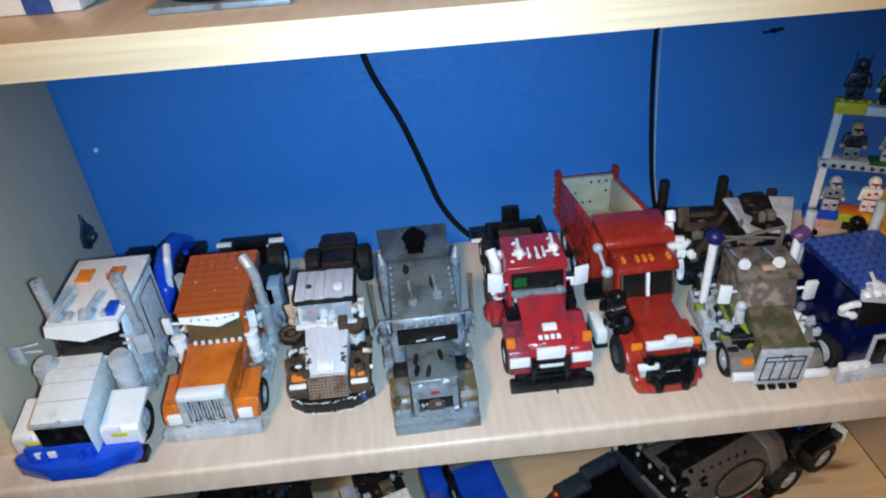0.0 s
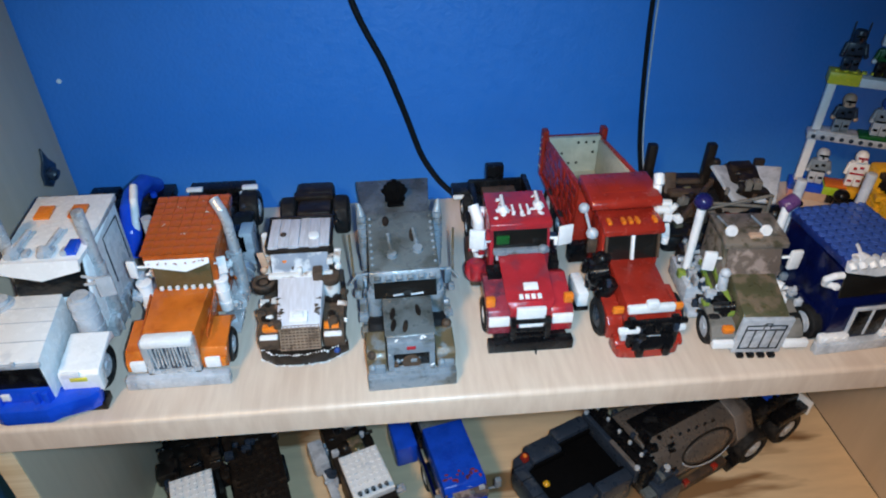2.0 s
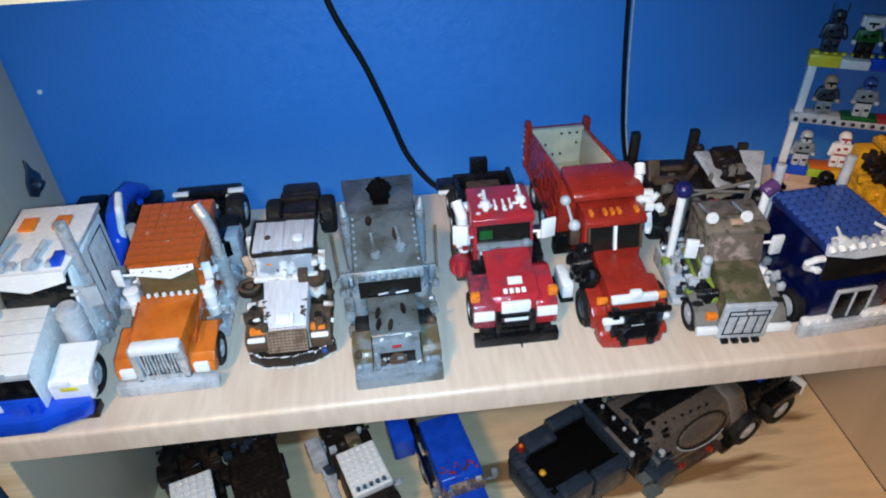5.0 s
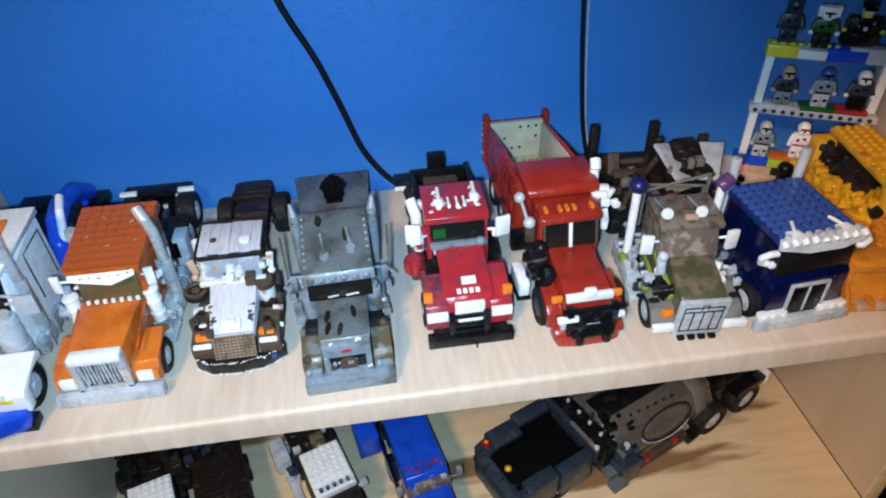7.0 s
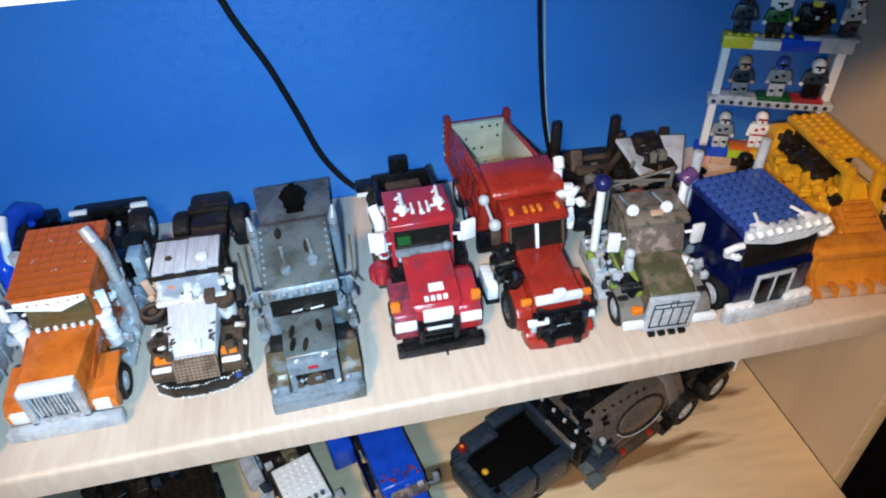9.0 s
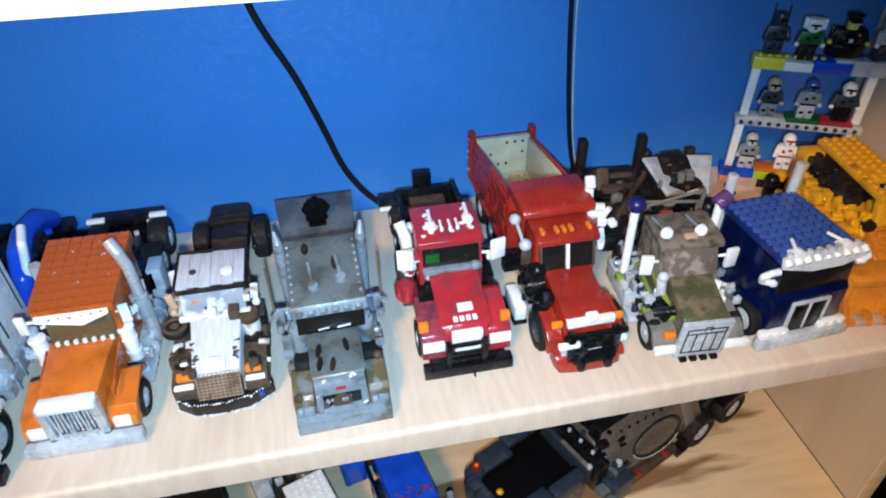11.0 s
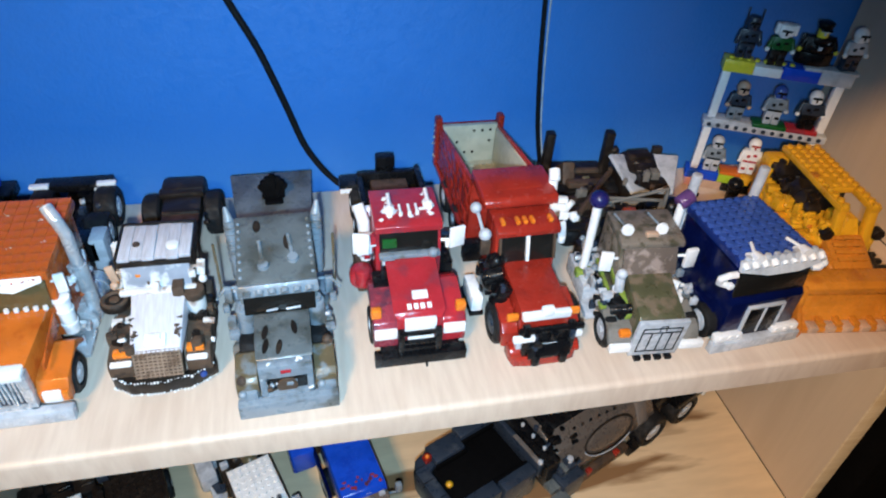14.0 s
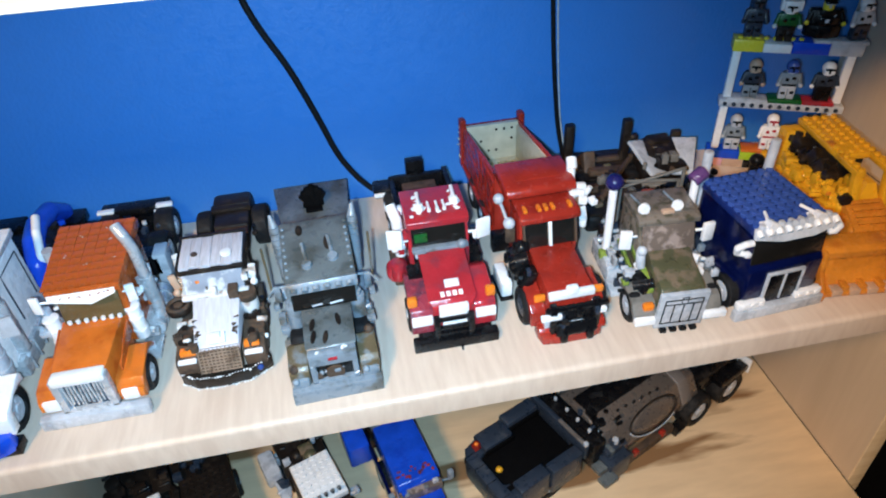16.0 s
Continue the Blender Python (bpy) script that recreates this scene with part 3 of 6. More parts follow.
    pipe(bm, [(40, 88, 22), (39.5, 86, 94), (37.5, 84, 108), (32, 90, 115)], 4.3, 14)
    rod(bm, (40, 88, 20), (39.7, 87, 66), 5.4, seg=16, bev=0.6)
    part("exhaust_pipe", bm, SILVER, t, "pale silver curved exhaust stack")
    bm = B()
    pipe(bm, [(-33, 112, 22), (-32, 110, 88)], 4.4, 12)
    part("exhaust_pipe", bm, SILVER, t)
    bm = B()
    bx(bm, -12, 12, 40, 250, 12, 24, 1)
    bx(bm, -36, 30, 236, 252, 30, 38, 1.5)
    bx(bm, 20, 36, 140, 160, 24, 44, 1.5)
    part("chassis", bm, BLACK, t, "black chassis")
    for x in (-30, 26):
        part("tail_cap", bx(B(), x - 8, x + 8, 234.5, 240, 36, 39.5, 0.6), WHITE, t)
    part("battery_box", bx(B(), 30, 42, 140, 160, 10, 46, 1.5), PALE, t, "pale grey side box")
    for s in (-1, 1):
        wheel(t, 26 * s, 186, 19, 18, PALE, s)
        wheel(t, 26 * s, 226, 19, 18, PALE, s)
    greeble(t, (29, 40, 60, 110, 12, 66), 26, (PALE, SILVER, WHITE, ORANGED, WHITE), 11)
    greeble(t, (-38, -30, 60, 100, 20, 60), 10, (PALE, WHITE), 12)
    greeble(t, (-26, 32, 160, 240, 24, 34), 16, (BLACK, SLATE, PALE), 13)


def rusty_truck():
    t = thing("toy_truck", "rusty brown and white weathered toy truck with mesh grille", "toy truck", -53, 38, 1000, 0, "trucks on the shelf")
    bm = B()
    plan(bm, [(-34, 10), (-22, 2), (0, 0), (20, 3), (36, 14), (34, 20), (18, 9), (0, 6), (-20, 8), (-32, 15)], 3, 15, 0.6)
    part("bumper", bm, UMBER, t, "dark brown ragged bumper")
    rng = random.Random(8)
    edge = [(-34, 10), (-22, 2), (0, 0), (20, 3), (36, 14)]
    for z in (3.5, 15.2):
        bm = B()
        for (xa, ya), (xb, yb) in zip(edge, edge[1:]):
            k = int(math.hypot(xb - xa, yb - ya) / 2.2)
            for i in range(k):
                f = i / k
                ball(bm, (xa + (xb - xa) * f, ya + (yb - ya) * f - 0.2, z + rng.uniform(-0.9, 0.9)), rng.uniform(0.35, 1.15), 1, 6)
        part("chipped_edge", bm, WHITE, t, "chipped white edge")
    bm = B()
    ball(bm, (27, 7, 11), 2.6)
    part("marker_light", bm, ROYAL, t, "small blue lamp")
    bm = B()
    prism(bm, [(2, 19), (9, 39), (13, 39), (7, 19)], -16, 16, 0.4)
    part("grille", bm, BROWN, t, "rusty mesh grille")
    for i in range(11):
        bm = B()
        x = -15 + i * 3
        prism(bm, [(1.2, 19), (8.2, 39), (9, 39), (2, 19)], x - 0.35, x + 0.35, 0)
        part("mesh_bar", bm, MESH, t)
    for i in range(9):
        f = i / 8
        part("mesh_bar", bx(B(), -15.5, 15.5, 1.3 + 6.8 * f, 2.3 + 6.8 * f, 19.5 + 19.2 * f, 20.3 + 19.2 * f, 0), MESH, t)
    bm = B()
    prism(bm, [(8, 32), (8, 40), (61, 57), (61, 34)], -16.5, 16.5, 1.4, -19, 19)
    part("hood", bm, WHITEH, t, "worn white hood")
    bm = B()
    bx(bm, -7, 7, 9, 19, 40, 45, 1, (17, 0, 0))
    bx(bm, -4, 4, 11, 17, 43, 47.5, 1)
    part("hood_scoop", bm, WHITE, t, "white hood scoop")
    bm = B()
    rod(bm, (-16, 9, 38), (-16, 9, 43), 3.2)
    part("hood_cap", bm, BROWN, t)
    part("hood_block", bx(B(), 10, 18, 46, 58, 48, 60, 1), BROWN, t)
    for s in (-1, 1):
        bm = B()
        a, b = (17, 34) if s > 0 else (-34, -17)
        prism(bm, [(8, 14), (8, 25), (12, 29), (40, 34), (48, 30), (48, 14)], a, b, 1.5)
        bx(bm, a, b, 50, 66, 12, 30, 1.5)
        bx(bm, a, b - 2, 68, 84, 14, 34, 1.5)
        part("fender", bm, BROWN, t, "dark brown fender")
        part("turn_light", bx(B(), 18 * s, 30 * s, 13, 19, 28, 33, 0.8), AMBER, t, "orange turn light")
        part("headlight", bx(B(), 18 * s, 32 * s, 7.5, 13, 25.5, 28.2, 0.8), WHITE, t, "white headlight bar")
        wheel(t, 26 * s, 40, 15, 12, BROWN, s)
        bm = B()
        bx(bm, 27 * s, 33 * s, 60, 63, 58, 72, 1.0, (0, 9 * s, 0))
        rod(bm, (22 * s, 64, 64), (30 * s, 62, 66), 1.2)
        ball(bm, (30 * s, 59, 56), 3.2, 1, 10)
        part("mirror", bm, WHITEW if s > 0 else SKIN, t, "chipped white wing mirror" if s > 0 else "faded pinkish wing mirror")
        bm = B()
        prism(bm, [(60, 16), (60, 48), (66, 74), (92, 74), (92, 16)], 19 if s > 0 else -23, 23 if s > 0 else -19, 0.8)
        part("cab_side", bm, BROWN, t, "rusty cab side")
        wheel(t, 26 * s, 192, 20, 15, UMBER, s)
    bm = B()
    rod(bm, (-31, 53, 42), (-31, 53, 48), 10, seg=20, bev=1.5)
    part("air_cleaner", bm, UMBER, t, "dark round air cleaner")
    ring = [(-31 + 7.8 * math.cos(a * math.pi / 9), 53 + 7.8 * math.sin(a * math.pi / 9), 48.2) for a in range(19)]
    part("air_cleaner_ring", pipe(B(), ring, 1.7, 8), BROWN, t, "rust brown ring")
    bm = B()
    rod(bm, (-31, 53, 47.5), (-31, 53, 49), 3.6, seg=12, bev=0.4)
    part("air_cleaner_cap", bm, BROWN, t)
    bm = B()
    rod(bm, (24, 50, 36), (24, 50, 52), 7, seg=18, bev=0.8)
    part("barrel", bm, WHITEW, t)
    bm = B()
    rod(bm, (24, 50, 48), (24, 50, 55), 7.6, seg=18, bev=1.0)
    part("barrel_cap", bm, BROWN, t, "rusty barrel cap")
    bm = B()
    prism(bm, [(54, 54), (60, 72), (63, 72), (58, 54)], -23, 23, 0.5)
    part("windscreen", bm, ICE, t, "blue windscreen with pale reflections in its colour")
    bm = B()
    bx(bm, -26, 26, 50, 55, 52, 56, 1)
    bx(bm, -2, 2, 50, 54, 54, 62, 1)
    part("windscreen_trim", bm, WHITEW, t)
    for i in range(6):
        x = -24.5 + i * 8.2
        part("roof_plank", bx(B(), x, x + 8.12, 61 + (i % 2), 99 - (i % 3), 75 + 0.4 * (i % 2), 78 + 0.3 * (i % 3), 0.6, (3, 0, 0)), PLANK, t, "worn greyish white roof plank")
    bm = B()
    for x in (-26.6, 24.9):
        bx(bm, x, x + 1.7, 62, 99, 70, 78.4, 0.5, (3, 0, 0))
    bx(bm, -26.6, 26.6, 98.6, 101, 70, 80, 0.6)
    bx(bm, -25, 25, 59.6, 61.6, 70.5, 74.6, 0.5)
    part("roof_rim", bm, UMBER, t, "dark rusty rim round the roof planks")
    bm = B()
    rod(bm, (12, 72, 78), (12, 72, 80.5), 4.5, seg=16, bev=0.5)
    part("roof_lamp", bm, WHITE, t, "round white roof lamp")
    bm = B()
    rod(bm, (-13, 76, 78), (-13, 76, 79.2), 2.6, seg=14)
    part("roof_cap", bm, BROWN, t)
    bm = B()
    bx(bm, -24, 24, 92, 96, 16, 72, 1)
    bx(bm, -12, 12, 96, 225, 14, 26, 1.5)
    bx(bm, -16, 16, 150, 178, 22, 34, 2)
    part("chassis", bm, BROWN, t, "rusty brown chassis")
    bm = B()
    bx(bm, -19, 19, 200, 222, 20, 43, 5)
    bx(bm, -17, 17, 172, 202, 22, 37, 4)
    bx(bm, -20, 18, 196, 206, 34, 41, 2, (8, 0, 3))
    part("engine_hump", bm, UMBER, t, "dark rusty engine hump")
    bm = B()
    rod(bm, (-34, 92, 30), (-30, 86, 72), 3.4, seg=10)
    rod(bm, (-36, 84, 20), (-31, 82, 46), 4, seg=10)
    part("exhaust_pipe", bm, WHITEW, t)
    rng = random.Random(31)
    for i in range(22):
        y = rng.uniform(12, 58)
        x = rng.choice((-1, 1)) * rng.uniform(13.5, 15.8)
        chips(t, [(x, y, 40.3 + (y - 8) * 0.321)], BROWN, 60 + i, (0.6, 1.5), "rubbed_spot")
    greeble(t, (-33, -19, 14, 92, 28, 36), 22, (BROWN, BROWN, WHITEW, UMBER), 21)
    greeble(t, (19, 33, 14, 92, 28, 36), 24, (UMBER, BROWN, WHITEW, BROWN), 22)
    greeble(t, (-24, 24, 96, 180, 22, 30), 18, (UMBER, BROWN, BLACK), 23)
    greeble(t, (-30, 30, 56, 66, 50, 66), 14, (WHITEW, BROWN, AMBER, WHITEW), 24, (2, 6))


def grey_truck():
    t = thing("toy_truck", "weathered grey toy semi truck with round roof lights, twin stacks", "toy truck", 33, 9, 1000, 1.6, "trucks on the shelf")
    part("bumper", bx(B(), -34, 34, 0, 8, 0.5, 14, 0.8), GREYL, t, "plain grey bumper")
    bm = B()
    bx(bm, -18, -13.5, 6, 12, 12, 42, 0.8)
    bx(bm, 13.5, 18, 6, 12, 12, 42, 0.8)
    bx(bm, -18, 18, 5.5, 13, 32, 44, 1.2)
    bx(bm, -18, 18, 6, 12, 11, 16, 0.8)
    part("grille_frame", bm, GREYL, t, "light grey grille surround")
    part("grille", bx(B(), -14, 14, 10, 12, 15, 35, 0.2), TINT, t, "dark open grille")
    bm = B()
    rod(bm, (0, 8.4, 20), (0, 10.5, 20), 7, seg=16)
    part("fan", bm, BROWN, t, "rusty red fan behind the grille")
    part("badge", bx(B(), -3.5, 3.5, 4.8, 6, 37, 40, 0.8), RED, t, "small red badge")
    bm = B()
    prism(bm, [(11, 16), (11, 42), (14, 44.5), (54, 47.5), (54, 16)], -17, 17, 1.0, -19.5, 19.5)
    part("hood", bm, GREY, t, "grey hood with dark smudges")
    rng = random.Random(3)
    for x, y in ((-12, 36), (-12, 24), (8, 38), (-3, 22)):
        bm = B()
        ball(bm, (x, y, 44.9 + (y - 14) * 0.075), 2.2, 0.12, 10)
        for v in bm.verts:
            v.co.x += (v.co.y - y) * (0.5 if x < 0 else -0.3)
            v.co.y = y + (v.co.y - y) * 3.1
            v.co.z += (v.co.y - y) * 0.075
        part("smudge", bm, UMBER, t)
    chips(t, [(7, 10, 44.3), (10, 10.5, 44.4), (-12, 9, 43.9), (-15, 6, 33), (15, 5.6, 20)], WHITE, 35, (0.7, 1.3), "bare_scratch")
    for s in (-1, 1):
        bm = B()
        a, b = (19, 34) if s > 0 else (-34, -19)
        prism(bm, [(8, 13), (8, 26), (12, 30), (32, 33), (38, 28), (38, 13)], a, b, 1.2)
        part("fender", bm, OLIVE, t, "olive brown fender")
        bm = B()
        bx(bm, a + 1, b - 1, 5, 12, 13, 21, 1.5)
        ball(bm, (a + 4, 6, 20), 3)
        part("headlight", bm, GREYL, t)
        if s > 0:
            bm = B()
            ball(bm, (30, 34, 34), 4)
            part("knob", bm, BROWN, t)
        else:
            bm = B()
            ball(bm, (-30, 12, 27), 4)
            part("knob", bm, BROWN, t)
        wheel(t, 25 * s, 48, 15, 13, GREY, s)
        bm = B()
        rod(bm, (25 * s, 62, 22), (25 * s, 62, 48), 6.5, seg=16, bev=1)
        rod(bm, (25 * s, 62, 48), (25 * s, 62, 52), 4.2, seg=12)
        bx(bm, 19 * s, 35 * s, 70, 118, 8, 26, 2)
        bx(bm, 21 * s, 36 * s, 56, 70, 8, 12, 1)
        part("side_tank", bm, GREYL, t, "grey side tank and air cleaner")
        bm = B()
        rod(bm, (31 * s, 116, 30), (32 * s, 119, 84), 4.2, seg=14, bev=0.5)
        rod(bm, (32 * s, 119, 84), (33.5 * s, 123, 94), 4.0, 1.4, seg=14)
        for i in range(6):
            z = 48 + i * 6
            rod(bm, (31.5 * s, 117, z), (31.5 * s, 117.2, z + 1.5), 4.8, seg=14)
        part("exhaust_pipe", bm, GREYL, t, "grey ribbed exhaust stack")
        bm = B()
        bx(bm, 33 * s, 39 * s, 73, 76, 42, 58, 1.0, (0, 0, 14 * s))
        rod(bm, (26 * s, 76, 56), (38 * s, 74, 57), 1.2)
        rod(bm, (38 * s, 74, 57), (44 * s, 68, 52), 0.9, seg=8)
        bx(bm, 36 * s, 41 * s, 68, 74, 38, 44, 1.0)
        part("mirror", bm, GREYL, t, "grey wing mirror")
        bm = B()
        rod(bm, (41 * s, 82, 46), (42 * s, 90, 86), 1.0, seg=8)
        part("antenna", bm, OLIVE, t, "thin brown whip antenna")
    bm = B()
    prism(bm, [(60, 16), (58, 46), (66, 64), (112, 82), (120, 82), (120, 16)], -27, 27, 1.2)
    part("cab", bm, GREY, t, "grey sloping cab")
    bm = B()
    prism(bm, [(55, 46), (62, 65), (64, 65), (57.5, 46)], -25, 25, 0.3)
    part("windscreen", bm, TINT, t, "black windscreen")
    bm = B()
    rod(bm, (-10, 54.5, 49), (-2, 54.5, 50), 0.9)
    rod(bm, (4, 54.5, 49), (14, 54.5, 50), 0.9)
    part("wiper", bm, PALE, t)
    bm = B()
    prism(bm, [(59, 63), (57, 69), (64, 72), (118, 87), (118, 81), (64, 66)], -27.5, 27.5, 1.0)
    part("roof", bm, GREY, t, "dusty grey roof fairing")
    part("visor", bx(B(), -28, 28, 55.5, 60, 62, 71, 1.0, (-25, 0, 0)), GREYL, t, "light grey visor")
    for i in range(6):
        bm = B()
        x = -21.5 + i * 8.6
        rod(bm, (x, 55.5, 67.5), (x, 53, 66.1), 3.1, 2.7, seg=14)
        part("roof_light", bm, GREYL, t, "round grey roof light")
    for s in (-1, 1):
        for i in range(8):
            y = 66 + i * 6.4
            bm = B()
            ball(bm, (25 * s, y, 71 + (y - 62) * 0.304), 1.5, 1, 8)
            part("rivet", bm, GREYL, t)
    for x, y in ((-9, 74), (12, 78)):
        bm = B()
        z = 70 + (y - 62) * 0.304
        rod(bm, (x, y, z), (x, y - 1, z + 4), 4.5, 3.8, seg=14)
        rod(bm, (x, y + 3, z + 2), (x - 2, y + 20, z + 8), 1.5, seg=8)
        part("roof_horn", bm, GREYL, t)
    for x, y, k in ((9, 92, 2.6), (-12, 108, 1.8)):
        bm = B()
        ball(bm, (x, y, 70.6 + (y - 62) * 0.304), 3, 0.12, 10)
        for v in bm.verts:
            v.co.y = y + (v.co.y - y) * k
            v.co.z += (v.co.y - y) * 0.304
        part("smudge", bm, UMBER, t)
    bm = B()
    bx(bm, -12, 12, 40, 250, 10, 22, 1)
    part("chassis", bm, GREY, t)
    bm = B()
    prism(bm, [(126, 33), (126, 36), (243, 45), (243, 41)], -27, 27, 1.0, -38, 36)
    part("rear_plate", bm, GREY, t, "dusty rear deck plate")
    bm = B()
    bx(bm, -8, 8, 196, 216, 26, 44, 1.5)
    bx(bm, -10, 10, 204, 214, 42, 47, 1.2)
    coupling = part("fifth_wheel", bm, VOID, t, "dark fan-shaped coupling block")
    for i in range(7):
        a = (i - 3) * 13.0
        bm = B()
        bx(bm, -2.6, 2.6, -4 - (i % 2), 5, 2, 23 - abs(i - 3) * 1.6, 0.8)
        bmesh.ops.rotate(bm, cent=(0, 0, 0), matrix=Matrix.Rotation(radians(a), 3, "Y"), verts=bm.verts)
        bmesh.ops.rotate(bm, cent=(0, 0, 0), matrix=Matrix.Rotation(radians(-22), 3, "X"), verts=bm.verts)
        bmesh.ops.translate(bm, vec=(0, 206, 40), verts=bm.verts)
        part("fin", bm, VOID, coupling)
    for s in (-1, 1):
        wheel(t, 26 * s, 180, 16, 16, GREY, s)
        wheel(t, 26 * s, 216, 16, 16, GREY, s)
    greeble(t, (24, 36, 52, 100, 12, 44), 18, (GREYL, GREY, PALE, TAUPE), 31)
    greeble(t, (-36, -24, 52, 100, 12, 44), 18, (GREYL, GREY, PALE, TAUPE), 32)
    greeble(t, (-20, 20, 126, 200, 22, 30), 14, (GREY, TAUPE, UMBER), 33)
    greeble(t, (-32, 32, 7, 12, 14, 24), 8, (GREYL, BROWN, PALE), 34, (2, 5))


def red_truck():
    t = thing("toy_truck", "red toy brick truck with white headlights and a black bumper", "toy truck", 131, 39, 1000, 0, "trucks on the shelf")
    bm = B()
    bx(bm, -35, 35, 0, 9, 1, 11, 0.8)
    bx(bm, -30, 30, 5, 14, 8, 14, 0.8)
    rod(bm, (4, 0, 2), (4, -3, 0.6), 0.8)
    part("bumper", bm, BLACK, t, "black bumper beam")
    bm = B()
    for x in (-15, 13):
        bx(bm, x - 2.5, x + 2.5, 2, 8, 9, 33, 1.0)
    for z in (14, 20, 29):
        bx(bm, -13, 12, 2.5, 6, z, z + 3, 0.8)
    part("bull_bar", bm, BLACK, t, "black bull bar")
    bm = B()
    prism(bm, [(10, 12), (10, 38), (14, 43), (66, 57), (66, 12)], -16, 16, 1.2, -20, 20)
    part("hood", bm, RED, t, "glossy red tapering hood")
    for s in (-1, 1):
        bm = B()
        a, b = (16.5, 35) if s > 0 else (-35, -16.5)
        prism(bm, [(9, 14), (9, 30), (13, 36), (46, 46), (58, 40), (58, 30), (44, 32), (28, 30), (18, 22), (16, 14)], a, b, 1.2)
        part("fender", bm, REDW if s < 0 else RED, t, "scuffed red fender")
        bm = B()
        bx(bm, a + (1 if s > 0 else 0.5), b - (0.5 if s > 0 else 1), 7.4, 11, 23, 32, 0.8)
        part("headlight", bm, WHITE, t, "square white headlight")
        bm = B()
        bx(bm, 28 * s, 36 * s, 16, 22, 36, 45, 1.6)
        part("turn_light", bm, AMBER, t, "orange turn light")
        wheel(t, 30 * s, 32, 16, 12, PALE, s)
        bm = B()
        bx(bm, 31 * s, 44 * s, 64, 67, 60, 79, 1.0, (0, 0, 14 * s))
        bx(bm, 29 * s, 36 * s, 66, 70, 58, 64, 1.0)
        rod(bm, (26 * s, 70, 64), (37 * s, 66, 66), 1.3)
        part("mirror", bm, WHITE, t, "white wing mirror")
        bm = B()
        prism(bm, [(68, 14), (68, 56), (74, 76), (112, 78), (112, 14)], 22 if s > 0 else -26, 26 if s > 0 else -22, 0.8)
        part("cab_side", bm, RED, t)
    bm = B()
    bx(bm, -12, 12, 7.6, 12, 24, 40, 0.8)
    bx(bm, -10, 10, 5.5, 8, 21, 27, 0.6)
    part("grille", bm, WHITE, t, "white grille plate")
    part("badge", bx(B(), -4, 8, 24, 31, 45.9, 48.7, 0.6, (15, 0, 0)), WHITE, t, "white square badge")
    for i in range(4):
        x = -9 + i * 5
        part("letter_bar", bx(B(), x, x + 3.4, 16, 20.5, 43.6, 45.4, 0.2, (15, 0, 0)), WHITE, t)
    bm = B()
    rod(bm, (-20, 48, 44), (-20, 70, 52), 1.2)
    bx(bm, -31, -19, 42, 56, 44, 50, 1)
    part("hood_latch", bm, BLACK, t)
    bm = B()
    bx(bm, -22, -14, 60, 68, 50, 58, 1)
    part("side_box", bm, PALE, t)
    bm = B()
    prism(bm, [(65, 56), (71, 77), (73, 77), (68, 56)], -23, 23, 0.4)
    part("windscreen", bm, TINT, t, "dark windscreen")
    part("seat", bx(B(), -21, -10, 65, 67.5, 63, 71, 0.5), GREEN, t, "green block behind the windscreen")
    bm = B()
    bx(bm, -24, 24, 60, 66, 55.5, 59.5, 1)
    ball(bm, (18, 60, 60), 4.5, 0.9)
    bx(bm, -22, -12, 58, 62, 56, 61, 1)
    part("cowl", bm, GREYL, t, "grey cowl below the windscreen")
    bm = B()
    prism(bm, [(68, 75), (68, 81), (74, 83), (114, 85), (114, 78), (74, 77)], -26.5, 26.5, 1.0)
    part("roof", bm, RED, t, "red roof")
    for x, y in ((-13, 88), (18, 92)):
        bm = B()
        rod(bm, (x, y - 6, 86), (x, y - 9, 86.6), 4.2, 2.2, seg=12)
        rod(bm, (x, y - 6, 86), (x + 1, y + 16, 87), 1.7, seg=10)
        bx(bm, x - 4, x + 4, y - 3, y + 3, 82.5, 86, 0.8)
        part("roof_horn", bm, WHITE, t, "white roof horn")
    chips(t, [(-14, 79, 83.6), (-17, 86, 84), (-9, 84, 84), (-13, 95, 84.6), (-16, 101, 85), (18, 80, 83.6), (21, 88, 84), (14, 86, 84), (19, 98, 84.8), (17, 104, 85), (3, 78, 83.4), (-21, 76, 83.2)], WHITE, 65)
    for x in (-5, 2, 8):
        bm = B()
        rod(bm, (x, 80, 82), (x, 80, 86), 1.6, seg=8)
        rod(bm, (x, 80, 85.4), (x, 90, 86), 1.1, seg=8)
        part("roof_light", bm, WHITE, t)
    bm = B()
    rod(bm, (-37, 64, 34), (-37, 76, 34), 10, seg=18, bev=2)
    rod(bm, (-37, 64, 30), (-37, 64, 46), 6, seg=14, bev=1)
    part("air_cleaner", bm, RED, t, "round red air cleaner")
    bm = B()
    bx(bm, -40, -28, 78, 128, 8, 30, 2)
    part("fuel_tank", bm, BROWN, t, "brown side tank")
    bm = B()
    pipe(bm, [(-31, 96, 30), (-32, 98, 66), (-36, 106, 78)], 5, 12)
    bx(bm, -40, -27, 70, 80, 56, 70, 1.5)
    part("exhaust_pipe", bm, WHITE, t, "white exhaust stack")
    bm = B()
    bx(bm, 27, 38, 72, 92, 10, 36, 2)
    rod(bm, (31, 74, 40), (31, 96, 40), 5, seg=12)
    part("battery_box", bm, BLACK, t, "black side box")
    bm = B()
    bx(bm, -14, 14, 50, 235, 10, 22, 1)
    bx(bm, -28, 30, 196, 201, 26, 48, 1.0)
